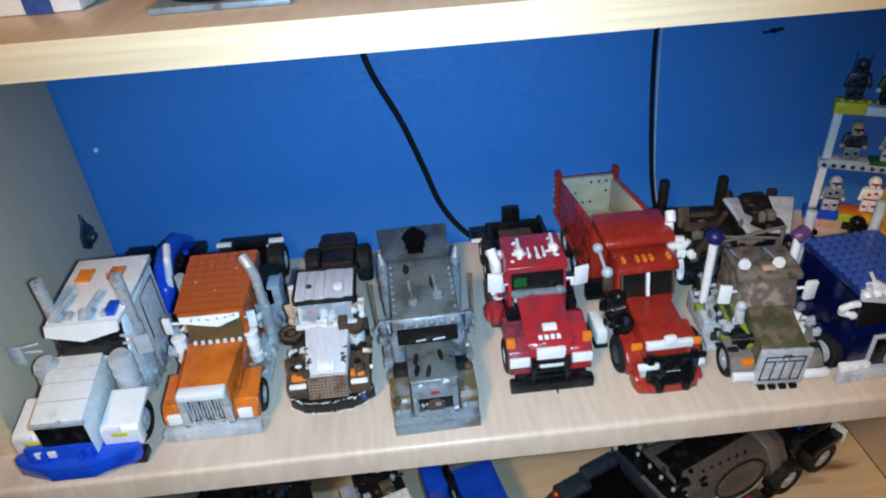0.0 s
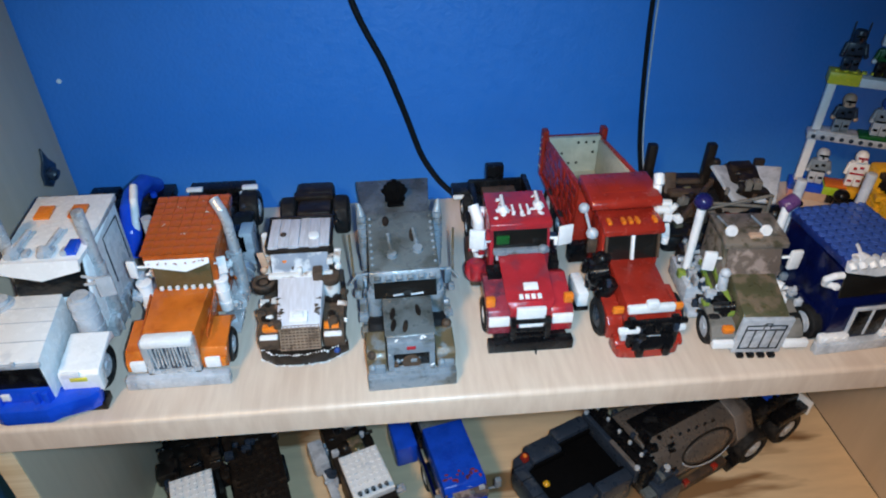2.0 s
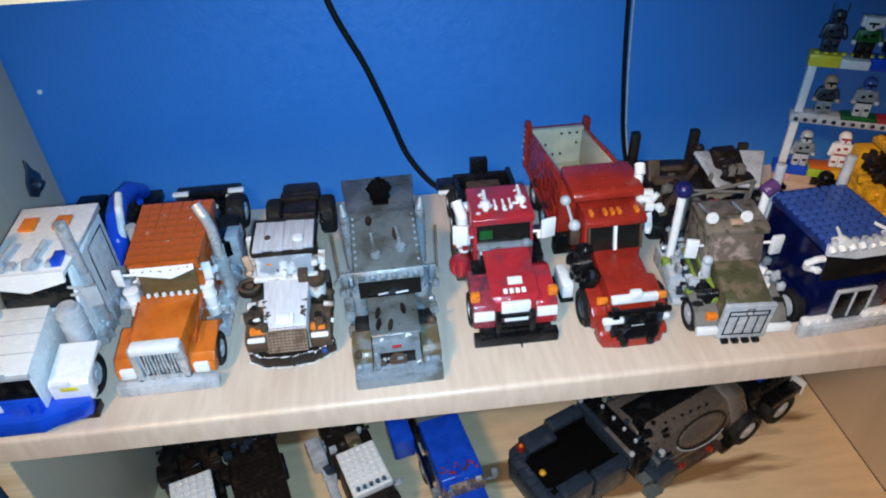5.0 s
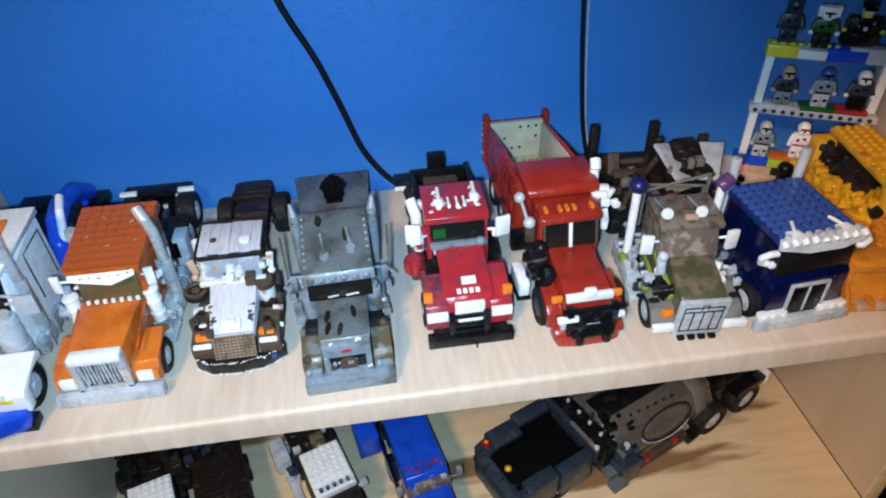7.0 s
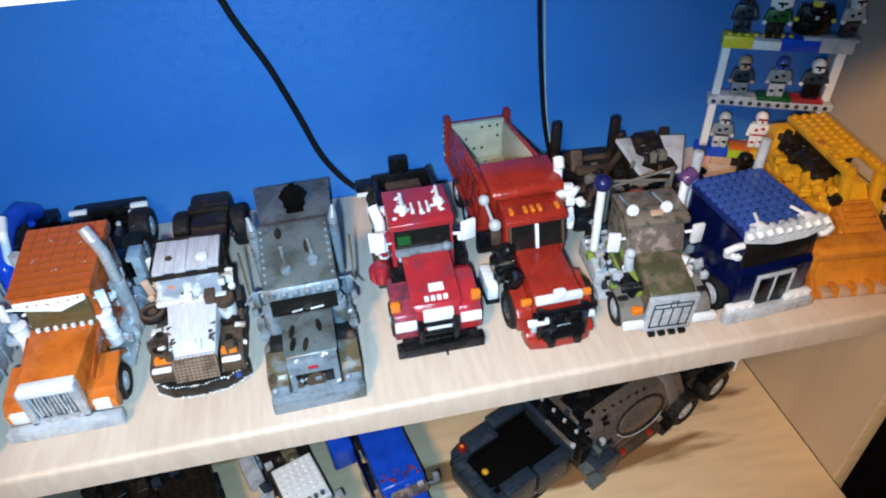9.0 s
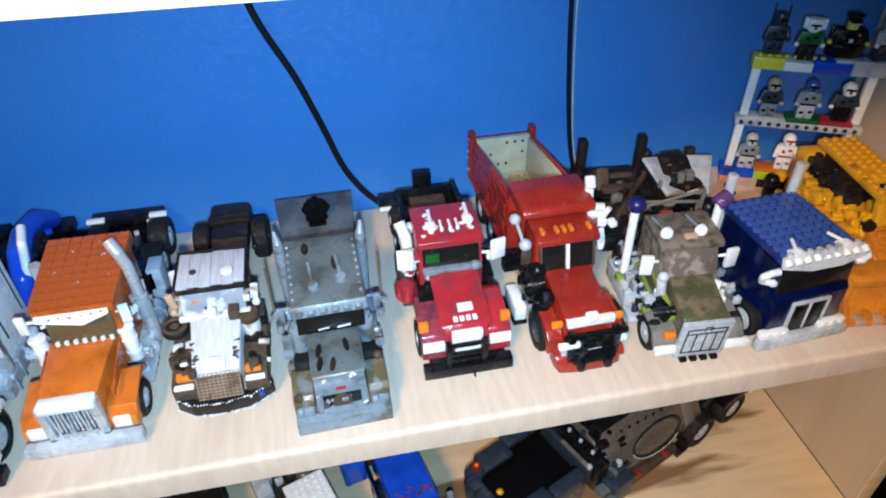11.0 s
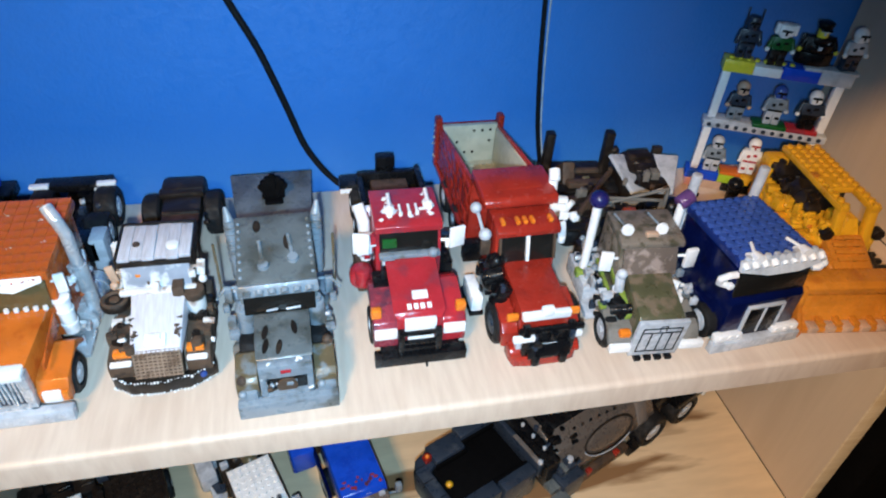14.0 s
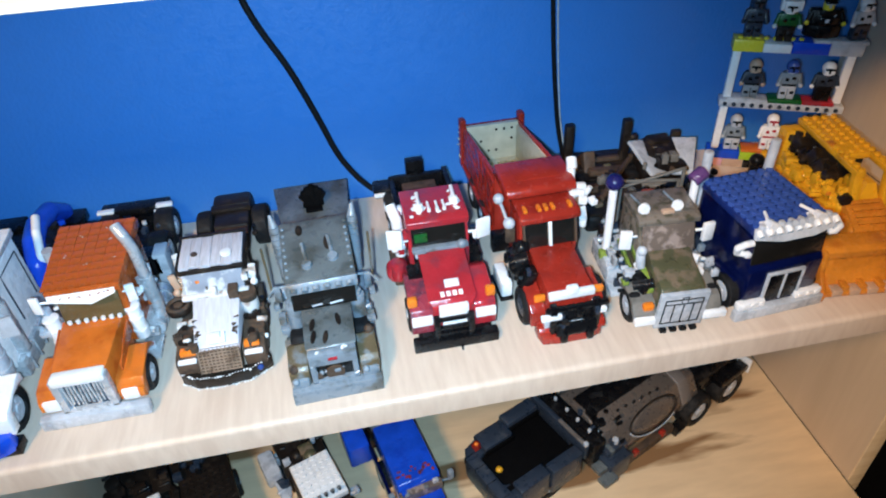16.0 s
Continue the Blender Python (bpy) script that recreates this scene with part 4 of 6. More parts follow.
    bx(bm, -28, -23, 150, 200, 40, 47, 1.0)
    bx(bm, 26, 31, 150, 200, 40, 52, 1.0)
    bx(bm, -9, 9, 203, 213, 40, 60, 1.5)
    part("chassis", bm, BLACK, t, "black rear frame")
    greeble(t, (-24, 26, 120, 200, 22, 40), 30, (BLACK, SLATE, BROWN, UMBER), 61)
    greeble(t, (-40, -27, 60, 110, 30, 72), 14, (WHITE, PALE, RED, WHITE), 62)
    greeble(t, (27, 36, 60, 100, 24, 50), 10, (BLACK, SLATE), 63)
    part("deck_box", bx(B(), -16, 18, 168, 192, 30, 44, 1.5), BROWN, t, "brown box on the rear deck")
    bm = B()
    bx(bm, -44, -20, 196, 216, 26, 36, 1.5)
    part("tail_box", bm, BLACK, t)
    part("tail_plate", bx(B(), -44, -20, 193, 196, 29, 33, 0.5), WHITE, t)
    for s in (-1, 1):
        wheel(t, 26 * s, 160, 17, 18, PALE, s)
        wheel(t, 26 * s, 196, 17, 18, PALE, s)


def dump_truck():
    t = thing("toy_dump_truck", "brick red toy dump truck with an open cream-lined box", "toy truck", 224, 23, 1000, 0.9, "trucks on the shelf")
    bm = B()
    plan(bm, [(-27, 10), (-25, 2), (-12, 0), (14, 0), (25, 3), (29, 12), (28, 20), (-27, 20)], 1, 12, 1.6)
    prism(bm, [(2, 10), (2, 14), (6, 18), (20, 18), (20, 8)], -28, 28, 1.5)
    part("bumper", bm, RUSTRED, t, "red rounded bumper")
    bm = B()
    for x in (-17, 19):
        bx(bm, x - 3, x + 3, 2, 9, 10, 40, 1.2)
    bx(bm, -18, 22, 3, 7, 10, 15, 1)
    bx(bm, -16, 20, 5, 10, 12, 34, 1.5)
    prism(bm, [(0, 9), (-2, 13), (1, 22), (5, 24), (5, 9)], -15, 19, 1.5)
    bx(bm, -12, -6, -4, 3, 5, 15, 1.5)
    bx(bm, 10, 16, -4, 3, 5, 15, 1.5)
    bx(bm, -23, 29, 4, 8, 32, 37, 1.2)
    part("bull_bar", bm, BLACK, t, "black brush guard")
    for x, w in ((-19, 17), (22, 10)):
        part("headlight", bx(B(), x - w / 2, x + w / 2, 1.5, 6, 27, 32, 0.8), WHITE, t, "white headlight bar")
    part("light_bar", bx(B(), -4, 8, 2.4, 5, 20, 23, 0.4), PALE, t)
    part("lamp_block", bx(B(), -24, -19, 4, 9, 18, 28, 0.6), PALE, t)
    bm = B()
    bx(bm, -19, 19, 10, 15, 40, 47, 1.0)
    bx(bm, -5, 5, 9, 15, 44, 52, 2.0)
    part("grille", bm, WHITE, t, "white grille header with a round boss")
    bm = B()
    prism(bm, [(14, 14), (14, 43), (17, 46), (68, 52), (68, 14)], -19, 19, 1.2)
    part("hood", bm, RUSTRED, t, "brick red hood")
    for s in (-1, 1):
        bm = B()
        a, b = (19.5, 30) if s > 0 else (-32, -19.5)
        prism(bm, [(14, 12), (14, 26), (20, 32), (46, 38), (54, 32), (54, 28), (42, 31), (28, 29), (22, 22), (20, 12)], a, b, 1.2)
        part("fender", bm, RUSTRED, t)
        part("turn_light", bx(B(), 20 * s, 29 * s, 16, 20, 36, 42, 1.0), AMBER, t, "orange turn light")
        wheel(t, 29 * s, 36, 17, 12, SLATE, s)
        bm = B()
        prism(bm, [(69, 14), (69, 52), (75, 76), (102, 78), (102, 14)], 21 if s > 0 else -25, 25 if s > 0 else -21, 0.8)
        part("cab_side", bm, RUSTRED, t)
    bm = B()
    ball(bm, (-29, 58, 42), 9.5, 1.1)
    rod(bm, (-37, 56, 48), (-23, 52, 53), 6, seg=12)
    rod(bm, (-29, 44, 32), (-23, 44, 48), 7, seg=12)
    bx(bm, -35, -21, 56, 74, 26, 50, 2.5)
    ball(bm, (-25, 66, 54), 7)
    part("engine", bm, BLACK, t, "black engine block")
    bm = B()
    bx(bm, -44, -34, 58, 88, 8, 24, 2)
    part("fuel_tank", bm, WHITE, t, "white side tank")
    part("tank_base", bx(B(), -45.5, -33.5, 56.5, 89.5, 5, 9, 1), BLACK, t)
    bm = B()
    prism(bm, [(65.5, 52), (72, 76), (74, 76), (69, 52)], -22, 22, 0.4)
    part("windscreen", bm, TINT, t, "dark two-pane windscreen")
    part("windscreen_post", bx(B(), -1.4, 1.4, 66, 69.5, 52, 77, 0.6, (-15, 0, 0)), WHITE, t, "white centre post")
    for x in (-23.5, 21.5):
        part("window_post", bx(B(), x, x + 2, 66.5, 70.5, 52, 77, 0.5, (-15, 0, 0)), BROWN, t)
    bm = B()
    prism(bm, [(67, 75), (67, 80), (72, 82.5), (104, 84), (104, 78), (74, 77)], -26, 26, 1.2)
    part("roof", bm, RUSTRED, t, "brick red cab roof")
    for x in (-20, -8, -2, 4, 19):
        bm = B()
        bx(bm, x - 1.6, x + 1.6, 73, 81, 82, 85.6, 0.8)
        part("roof_light", bm, AMBER, t, "small amber roof light")
    bm = B()
    bx(bm, -37, -29, 72, 76, 56, 70, 1)
    part("mirror", bm, BROWN, t, "brown wing mirror")
    bm = B()
    rod(bm, (-33, 78, 70), (-39, 84, 91), 1.4, seg=10)
    ball(bm, (-40, 86, 93), 4.6, 1, 14)
    ball(bm, (-33, 77, 73), 5.2, 1, 14)
    part("roof_lamp", bm, PALE, t, "pale grey round lamp on a stalk")
    bm = B()
    rod(bm, (30, 104, 78), (32, 112, 104), 4.0, seg=14, bev=1.2)
    rod(bm, (31, 106, 98), (32, 113, 106), 4.6, seg=14, bev=1.5)
    part("exhaust_pipe", bm, WHITE, t, "white rounded exhaust tip")
    bm = B()
    bx(bm, 28, 40, 92, 98, 72, 90, 3, (0, 0, -12))
    rod(bm, (26, 91, 84), (36, 89, 84), 3.2, seg=12)
    rod(bm, (36, 92, 74), (42, 90, 88), 2.4, seg=10)
    bx(bm, 24, 34, 88, 94, 80, 86, 1.5)
    part("exhaust_guard", bm, WHITEW, t, "stained white exhaust guard")
    bm = B()
    bx(bm, 32, 39, 84, 87, 56, 72, 1.5, (0, -12, 8))
    rod(bm, (25, 86, 66), (34, 86, 68), 1.2, seg=8)
    part("mirror", bm, WHITE, t, "white wing mirror")
    greeble(t, (-36, -24, 40, 90, 24, 50), 16, (BLACK, SLATE, RUSTRED, BLACK), 51)
    greeble(t, (26, 42, 80, 110, 50, 90), 10, (WHITE, PALE, BROWN), 52)
    greeble(t, (-16, 20, 2, 6, 12, 34), 12, (BLACK, SLATE), 53)
    # dump box
    bm = B()
    prism(bm, [(92, 84.5), (90.5, 90), (94, 94), (118, 96), (136, 96), (136, 85), (120, 84.5)], -31, 31, 2.0)
    part("cab_shield", bm, RUSTRED, t, "red cab shield of the box")
    part("shield_inset", bx(B(), -20, 20, 104, 126, 94.2, 96.4, 0.5, (5, 0, 0)), RUSTRED, t)
    bm = B()
    bx(bm, -31, 31, 130, 136, 26, 89, 1.5)
    part("front_board", bm, RUSTRED, t)
    for s in (-1, 1):
        bm = B()
        prism(bm, [(130, 26), (130, 85), (134, 87), (246, 72), (254, 76), (260, 76), (262, 30), (254, 24)], 28 if s > 0 else -31, 31 if s > 0 else -28, 1.0)
        part("box_side", bm, RUSTRED, t, "ribbed red box side")
        rng = random.Random(60 + s)
        for r in range(5):
            y = 133 + (r % 2) * 7
            while y < 246:
                w = rng.choice((8, 16, 16, 24))
                z0, e = 32 + r * 9.6, min(y + w, 250)
                if e - y > 3 and z0 + 9.2 < 86 - (y - 134) * 0.13:
                    out = 31.6 + rng.uniform(0, 0.9)
                    part("side_brick", bx(B(), 30 * s, out * s, y + 0.25, e - 0.25, z0, z0 + 9.2, 0.5), RUSTRED, t)
                y = e if e > y else 300
        part("lower_rail", bx(B(), 30 * s, 34.5 * s, 132, 258, 26, 31, 1), RUSTRED, t)
        part("corner_post", bx(B(), 28 * s, 35 * s, 250, 261, 26, 81, 2), RUSTRED, t)
        bm = B()
        prism(bm, [(136, 30), (136, 83), (250, 69), (250, 30)], 26 if s > 0 else -28.2, 28.2 if s > 0 else -26, 0.3)
        part("box_liner", bm, CREAM, t, "cream inner wall")
    chips(t, [(-35.2, 254, 74 - 7 * i) for i in range(6)], CREAM, 55, (0.7, 1.2), "pale_peg", 0.8)
    bm = B()
    bx(bm, -29, 29, 256, 260.5, 26, 72, 1)
    part("tailgate", bm, RUSTRED, t)
    part("box_liner", bx(B(), -28, 28, 251, 256.2, 30, 72, 0.4), CREAM, t, "cream inner wall with dark peg holes")
    for i in range(6):
        for z in (42, 54, 66):
            if (i * 5 + z // 12 * 3) % 7 in (1, 4, 6):
                continue
            bm = B()
            rod(bm, (-21 + i * 8.4, 250.4, z), (-21 + i * 8.4, 251.6, z), 1.5, seg=8)
            part("peg_hole", bm, UMBER, t)
    bm = B()
    bx(bm, -28, 28, 134, 256, 26, 31, 0.5)
    studs(bm, -24, 150, 31, 6, 12)
    part("box_floor", bm, CREAM, t, "cream studded box floor")
    bm = B()
    bx(bm, -14, 14, 50, 256, 12, 26, 1)
    bx(bm, -36, 32, 118, 128, 10, 30, 1.5)
    part("chassis", bm, BLACK, t)
    for s in (-1, 1):
        wheel(t, 26 * s, 172, 17, 16, PALE, s)
        wheel(t, 26 * s, 212, 17, 16, PALE, s)


def camo_truck():
    t = thing("toy_truck", "camouflage toy log truck with pale barred grille and tall pipes", "toy truck", 311, 16, 1000, -4, "trucks on the shelf")
    bm = B()
    bx(bm, -20, 20, 0, 4, 4, 43, 0.6, (6, 0, 0))
    part("grille", bm, PALE, t, "pale grey grille with thin black outlines")
    bars = [(-16, -15, 9, 36), (15, 16, 9, 36), (-16, 16, 9, 10), (-16, 16, 31, 32), (-16, 16, 36, 37), (-8, -7, 10, 31), (0, 1, 10, 31), (8, 9, 10, 31), (-2.5, -1.8, 33, 39), (2.5, 3.2, 33, 39), (-2.5, 3.2, 38.5, 39.2)]
    for x0, x1, z0, z1 in bars:
        zc = (z0 + z1) / 2
        y = -0.35 - (zc - 23.5) * 0.105
        part("grille_line", bx(B(), x0, x1, y - 0.3 + 0.2, y + 0.9, z0, z1, 0, (6, 0, 0)), BLACK, t)
    for i in range(4):
        part("tow_hook", bx(B(), -15 + i * 8.5, -9.5 + i * 8.5, -1.5, 4, 0.5, 4.5, 0.8), BLACK, t)
    bm = B()
    prism(bm, [(3, 8), (3, 41), (6, 43.5), (42, 55), (42, 8)], -18, 18, 1.0)
    part("hood", bm, CAMO, t, "olive camouflage hood")
    for s in (-1, 1):
        bm = B()
        a, b = (18.5, 36) if s > 0 else (-38, -18.5)
        prism(bm, [(4, 14), (4, 20), (10, 27), (34, 32), (40, 24), (40, 20), (30, 26), (18, 25), (12, 20)], a, b, 1.0)
        part("fender", bm, TAUPE, t, "grey-brown fender")
        part("bumper", bx(B(), (20 if s > 0 else -37), (40 if s > 0 else -20), 0, 6, 10, 17, 1.0), WHITE, t, "white bumper end")
        wheel(t, 33 * s, 22, 15, 11, PALE, s)
        bm = B()
        x = -40 if s < 0 else 30
        rod(bm, (x, 74, 36), (x, 75, 102), 3.6, seg=14)
        part("exhaust_pipe", bm, WHITE, t, "tall white pipe")
        bm = B()
        ball(bm, (x, 75, 103), 7.6, 0.95, 18) if s < 0 else rod(bm, (x - 3, 75, 96), (x + 8, 79, 102), 6.2, seg=16, bev=1.5)
        part("pipe_top", bm, PLUM if s < 0 else PURPLE, t, "glossy indigo ball" if s < 0 else "muted purple cap")
        bm = B()
        bx(bm, (-40 if s < 0 else 30), (-30 if s < 0 else 40), 46, 50, 54, 72, 1.0, (0, 0, 10 * s))
        rod(bm, (25 * s, 50, 64), (34 * s, 48, 66), 1.3)
        part("mirror", bm, WHITE, t, "white wing mirror")
        bm = B()
        prism(bm, [(45, 12), (45, 52), (53, 77), (90, 79), (90, 12)], 20 if s > 0 else -24, 24 if s > 0 else -20, 0.8)
        part("cab_side", bm, CAMO2, t)
        bm = B()
        bx(bm, 24 * s, 42 * s, 58, 104, 8, 26, 1.5)
        bx(bm, 26 * s, 44 * s, 40, 58, 8, 14, 1)
        for i in range(5):
            bx(bm, 30 * s, 38 * s, 60 + 9 * i, 66 + 9 * i, 25, 29, 0.8)
        part("side_box", bm, PALE, t, "pale grey side boxes")
        bm = B()
        bx(bm, 24 * s, 30 * s, 30, 44, 30, 36, 1)
        rod(bm, (22 * s, 40, 44), (26 * s, 36, 44), 4, seg=12)
        part("side_clip", bm, WHITE, t)
    part("turn_light", bx(B(), -31, -22, 2, 8, 24, 30, 1.5), AMBER, t, "orange turn light")
    bm = B()
    prism(bm, [(14, 32), (60, 44), (60, 50), (14, 38)], -25, -19.5, 1.0)
    prism(bm, [(22, 30), (74, 40), (74, 45), (22, 35)], -31, -28, 0.8)
    part("side_stripe", bm, LIMED, t, "olive lime side panel")
    bm = B()
    bx(bm, -32, -22, 14, 34, 32, 42, 2, (12, 0, 20))
    rod(bm, (-34, 22, 36), (-20, 16, 42), 4, seg=12)
    part("engine", bm, BLACK, t, "black engine part")
    bm = B()
    rod(bm, (-24, 36, 42), (-24, 40, 56), 4, seg=12, bev=1)
    ball(bm, (-24, 38, 58), 4.4)
    part("air_cleaner", bm, PALE, t)
    bm = B()
    prism(bm, [(40, 53), (49, 76), (51, 76), (43, 53)], -22, 22, 0.4)
    part("windscreen", bm, HAZE, t, "translucent brown windscreen with reflections in its colour")
    bm = B()
    prism(bm, [(47, 75), (47, 80), (53, 82), (86, 84), (86, 78), (53, 77)], -26, 26, 1.0)
    part("roof", bm, CAMO2, t, "brown camouflage roof")
    for x in (-19, 9):
        bm = B()
        rod(bm, (x, 58, 85.5), (x, 56, 86), 5.2, 4.4, seg=14)
        rod(bm, (x, 60, 82), (x, 60, 86), 2, seg=8)
        horn = part("roof_horn", bm, WHITE, t, "white roof horn")
        bm = B()
        rod(bm, (x, 60, 86), (x - 4, 78, 86.5), 1.0, seg=8)
        part("horn_tube", bm, GREYL, horn, "thin grey tube")
    bm = B()
    bx(bm, -5, 5, 52, 57, 81.5, 85, 0.8)
    part("roof_clip", bm, SKIN, t)
    bm = B()
    bx(bm, -14, 14, 60, 262, 10, 20, 1)
    bx(bm, -34, 30, 96, 116, 12, 32, 2)
    for i in range(6):
        bx(bm, -36, 30, 132 + i * 20, 148 + i * 20, 26, 30, 1)
    part("trailer_frame", bm, UMBER, t, "dark brown trailer frame")
    for x in (-33, 28):
        part("bunk_post", bx(B(), x - 4.5, x + 4.5, 222, 231, 24, 76, 1.5), UMBER, t, "dark upright bunk post")
    bm = B()
    bx(bm, -30, 40, 224, 230, 24, 34, 1.5)
    rod(bm, (-20, 150, 34), (30, 214, 36), 3, seg=10)
    rod(bm, (34, 140, 40), (-4, 120, 46), 2, seg=8)
    prism(bm, [(204, 30), (214, 50), (234, 34)], -20, -8, 1)
    bx(bm, -6, 14, 150, 172, 28, 34, 2, (0, 14, 18))
    bx(bm, -18, 20, 196, 206, 30, 36, 1, (0, 6, 8))
    part("load", bm, BROWN, t, "brown timber load")
    part("load_chock", bx(B(), 6, 18, 113, 123, 52, 60, 1.5), ORANGED, t)
    part("chock_stand", bx(B(), 8, 16, 114, 122, 28, 52.5, 1.5), UMBER, t)
    for x0, z0, x1, z1 in ((-16, 68, 43, 79), (-20, 75, 40, 67)):
        bm = B()
        rod(bm, (x0, 117, z0), (x1, 121, z1), 1.5, seg=10)
        rod(bm, (x0, 117, 28), (x0, 117, z0), 1.8, seg=10)
        rod(bm, (x1, 121, 28), (x1, 121, z1), 1.8, seg=10)
        part("load_stake", bm, TAUPE, t, "thin olive grey crossed stake")
    for s in (-1, 1):
        wheel(t, 28 * s, 150, 16, 14, BROWN, s)
        wheel(t, 28 * s, 200, 16, 14, BROWN, s)
    greeble(t, (-44, -22, 26, 100, 22, 46), 44, (PALE, GREYL, PALE, LIMED, BLACK, SILVER, SLATE), 41)
    greeble(t, (22, 42, 26, 100, 18, 40), 26, (PALE, GREYL, WHITE, SLATE), 42)
    greeble(t, (-34, 34, 120, 240, 24, 33), 36, (UMBER, BROWN, TAUPE, CAMO, UMBER), 43, (4, 12))
    # scrap panels lying on the tail
    s = thing("toy_trailer", "small grey toy trailer with loose pale panels and a dark seat", "toy trailer", 382, 215, 1000, -8, "trucks on the shelf")
    bm = B()
    bx(bm, -26, 30, -22, 40, 14, 22, 1.5)
    part("bed", bm, TAUPE, s)
    part("panel", bx(B(), -24, 2, -26, 22, 40, 44, 1.0, (24, 14, 28)), PALE, s, "loose pale panel")
    part("panel", bx(B(), 12, 38, -22, 26, 38, 42, 1.0, (22, -10, -24)), PALE, s, "loose pale panel")
    greeble(s, (-24, 30, -24, 36, 36, 50), 18, (UMBER, TAUPE, BROWN), 44, (4, 11))
    bm = B()
    bx(bm, -13, 20, -2, 26, 40, 49, 3, (16, 0, 0))
    bx(bm, -8, 16, 14, 28, 46, 53, 2.5, (10, 0, 8))
    bx(bm, -4, 14, -10, 8, 40, 48, 3, (20, 0, 0))
    part("seat", bm, UMBER, s, "dark brown seat block")
    bm = B()
    bx(bm, -20, 26, -16, 34, 20, 40, 2)
    part("frame", bm, UMBER, s)
    for k in (-1, 1):
        wheel(s, 22 * k + 2, 10, 14, 10, BROWN, k)


def blue_truck():
    t = thing("toy_truck", "navy blue flat-nosed toy brick truck with a studded roof", "toy truck", 401, 15, 1000, 3.5, "trucks on the shelf")
    bm = B()
    bx(bm, -41, 41, 0, 7, 1, 11, 0.8)
    part("bumper", bm, PALE, t, "pale grey bumper")
    bm = B()
    prism(bm, [(7, 10), (7, 48), (12, 54), (14, 74), (92, 80), (92, 10)], -33, 33, 1.2)
    part("cab", bm, NAVY, t, "glossy navy cab")
    for s in (-1, 1):
        part("headlight", bx(B(), (14 if s > 0 else -39), (39 if s > 0 else -14), 2, 9, 11, 18, 1.5), WHITE, t, "white headlight block")
        bm = B()
        for i in range(3):
            rod(bm, ((18 + i * 8) * s, 1, 15), ((18 + i * 8) * s, 3, 15), 2.2, seg=10)
        part("headlight_stud", bm, WHITE, t)
        wheel(t, 36 * s, 26, 15, 10, PALE, s)
        bm = B()
        rod(bm, (31 * s, 92, 20), (32 * s, 92, 112), 4.2, seg=14, bev=0.6)
        part("exhaust_pipe", bm, PALE, t, "pale grey exhaust stack")
        bm = B()
        pts = [(-33, 15, 72), (-39, 15, 72), (-43, 18, 67), (-41, 20, 61), (-36, 18, 60)]
        pts = pts if s < 0 else [(33, 16, 80), (38, 12, 80), (40, 10, 76), (38, 11, 71), (34, 13, 70)]
        pipe(bm, pts, 2.9, 10)
        bx(bm, (31 if s > 0 else -37), (37 if s > 0 else -31), 13, 18, (68 if s > 0 else 58), (73 if s > 0 else 63), 1.2)
        part("mirror_bracket", bm, WHITE, t, "near-white curved mirror bracket")
        bm = B()
        bx(bm, 33 * s, 42 * s, 46, 100, 6, 20, 2)
        for i in range(3):
            bx(bm, 34 * s, 43 * s, 52 + 16 * i, 60 + 16 * i, 18, 22, 1)
        part("side_tank", bm, GREYL, t, "grey side tank")
        bm = B()
        bx(bm, 33 * s, 36 * s, 20, 48, 8, 30, 2)
        part("wheel_arch", bm, NAVY, t)
    bm = B()
    for x0, x1 in ((-17, -15), (15, 17), (-0.8, 0.8)):
        bx(bm, x0, x1, 4.5, 8, 14, 42, 0.4)
    bx(bm, -17, 17, 4.5, 8, 41, 43.5, 0.4)
    part("grille_frame", bm, PALE, t, "pale silver grille frame")
    for x0, x1 in ((-15, -0.8), (0.8, 15)):
        part("grille_pane", bx(B(), x0, x1, 5.6, 8, 14, 41, 0.2), BLACK, t, "black grille pane")
    bm = B()
    prism(bm, [(10.3, 52), (13, 76), (15, 76), (12.6, 52)], -32.5, 32.5, 0.3)
    part("windscreen", bm, TINT, t, "near-black windscreen")
    bm = B()
    v = [bm.verts.new(p) for p in ((-36, 12, 87.0), (36, 12, 87.0), (38, 8, 80.5), (14, 5, 76.5), (-14, 5, 76.5), (-38, 8, 80.5))]
    w = [bm.verts.new((p.co.x, p.co.y + 2.4, p.co.z)) for p in v]
    bm.faces.new(v[::-1]), bm.faces.new(w)
    for i in range(6):
        bm.faces.new((v[i], v[(i + 1) % 6], w[(i + 1) % 6], w[i]))
    bmesh.ops.recalc_face_normals(bm, faces=bm.faces)
    visor = part("sun_visor", bm, PALE, t, "pale grey studded sun visor")
    for i in range(9):
        x = -33.6 + i * 8.4
        bm = B()
        rod(bm, (x, 12, 85.5), (x, 7.2, 83.2), 2.9, 2.6, seg=12, bev=0.3)
        part("visor_stud", bm, WHITE, visor, "near-white stud")
    for i in range(8):
        x = -29.4 + i * 8.4
        bm = B()
        rod(bm, (x, 14.5, 85), (x, 14.5, 89.2), 2.7, 2.5, seg=12, bev=0.3)
        part("visor_stud", bm, PALE, visor)
    # Plate darker than its studs and steps, imitating shaded gaps and lit rims.
    bm = B()
    prism(bm, [(12, 78), (12, 84), (93, 84), (93, 78)], -34, 34, 0.6)
    part("roof", bm, ROYAL_SHADE, t, "royal blue roof plate, shade between studs in its colour")
    one = None
    for i in range(8):
        for j in range(9):
            if one is None:
                bm = B()
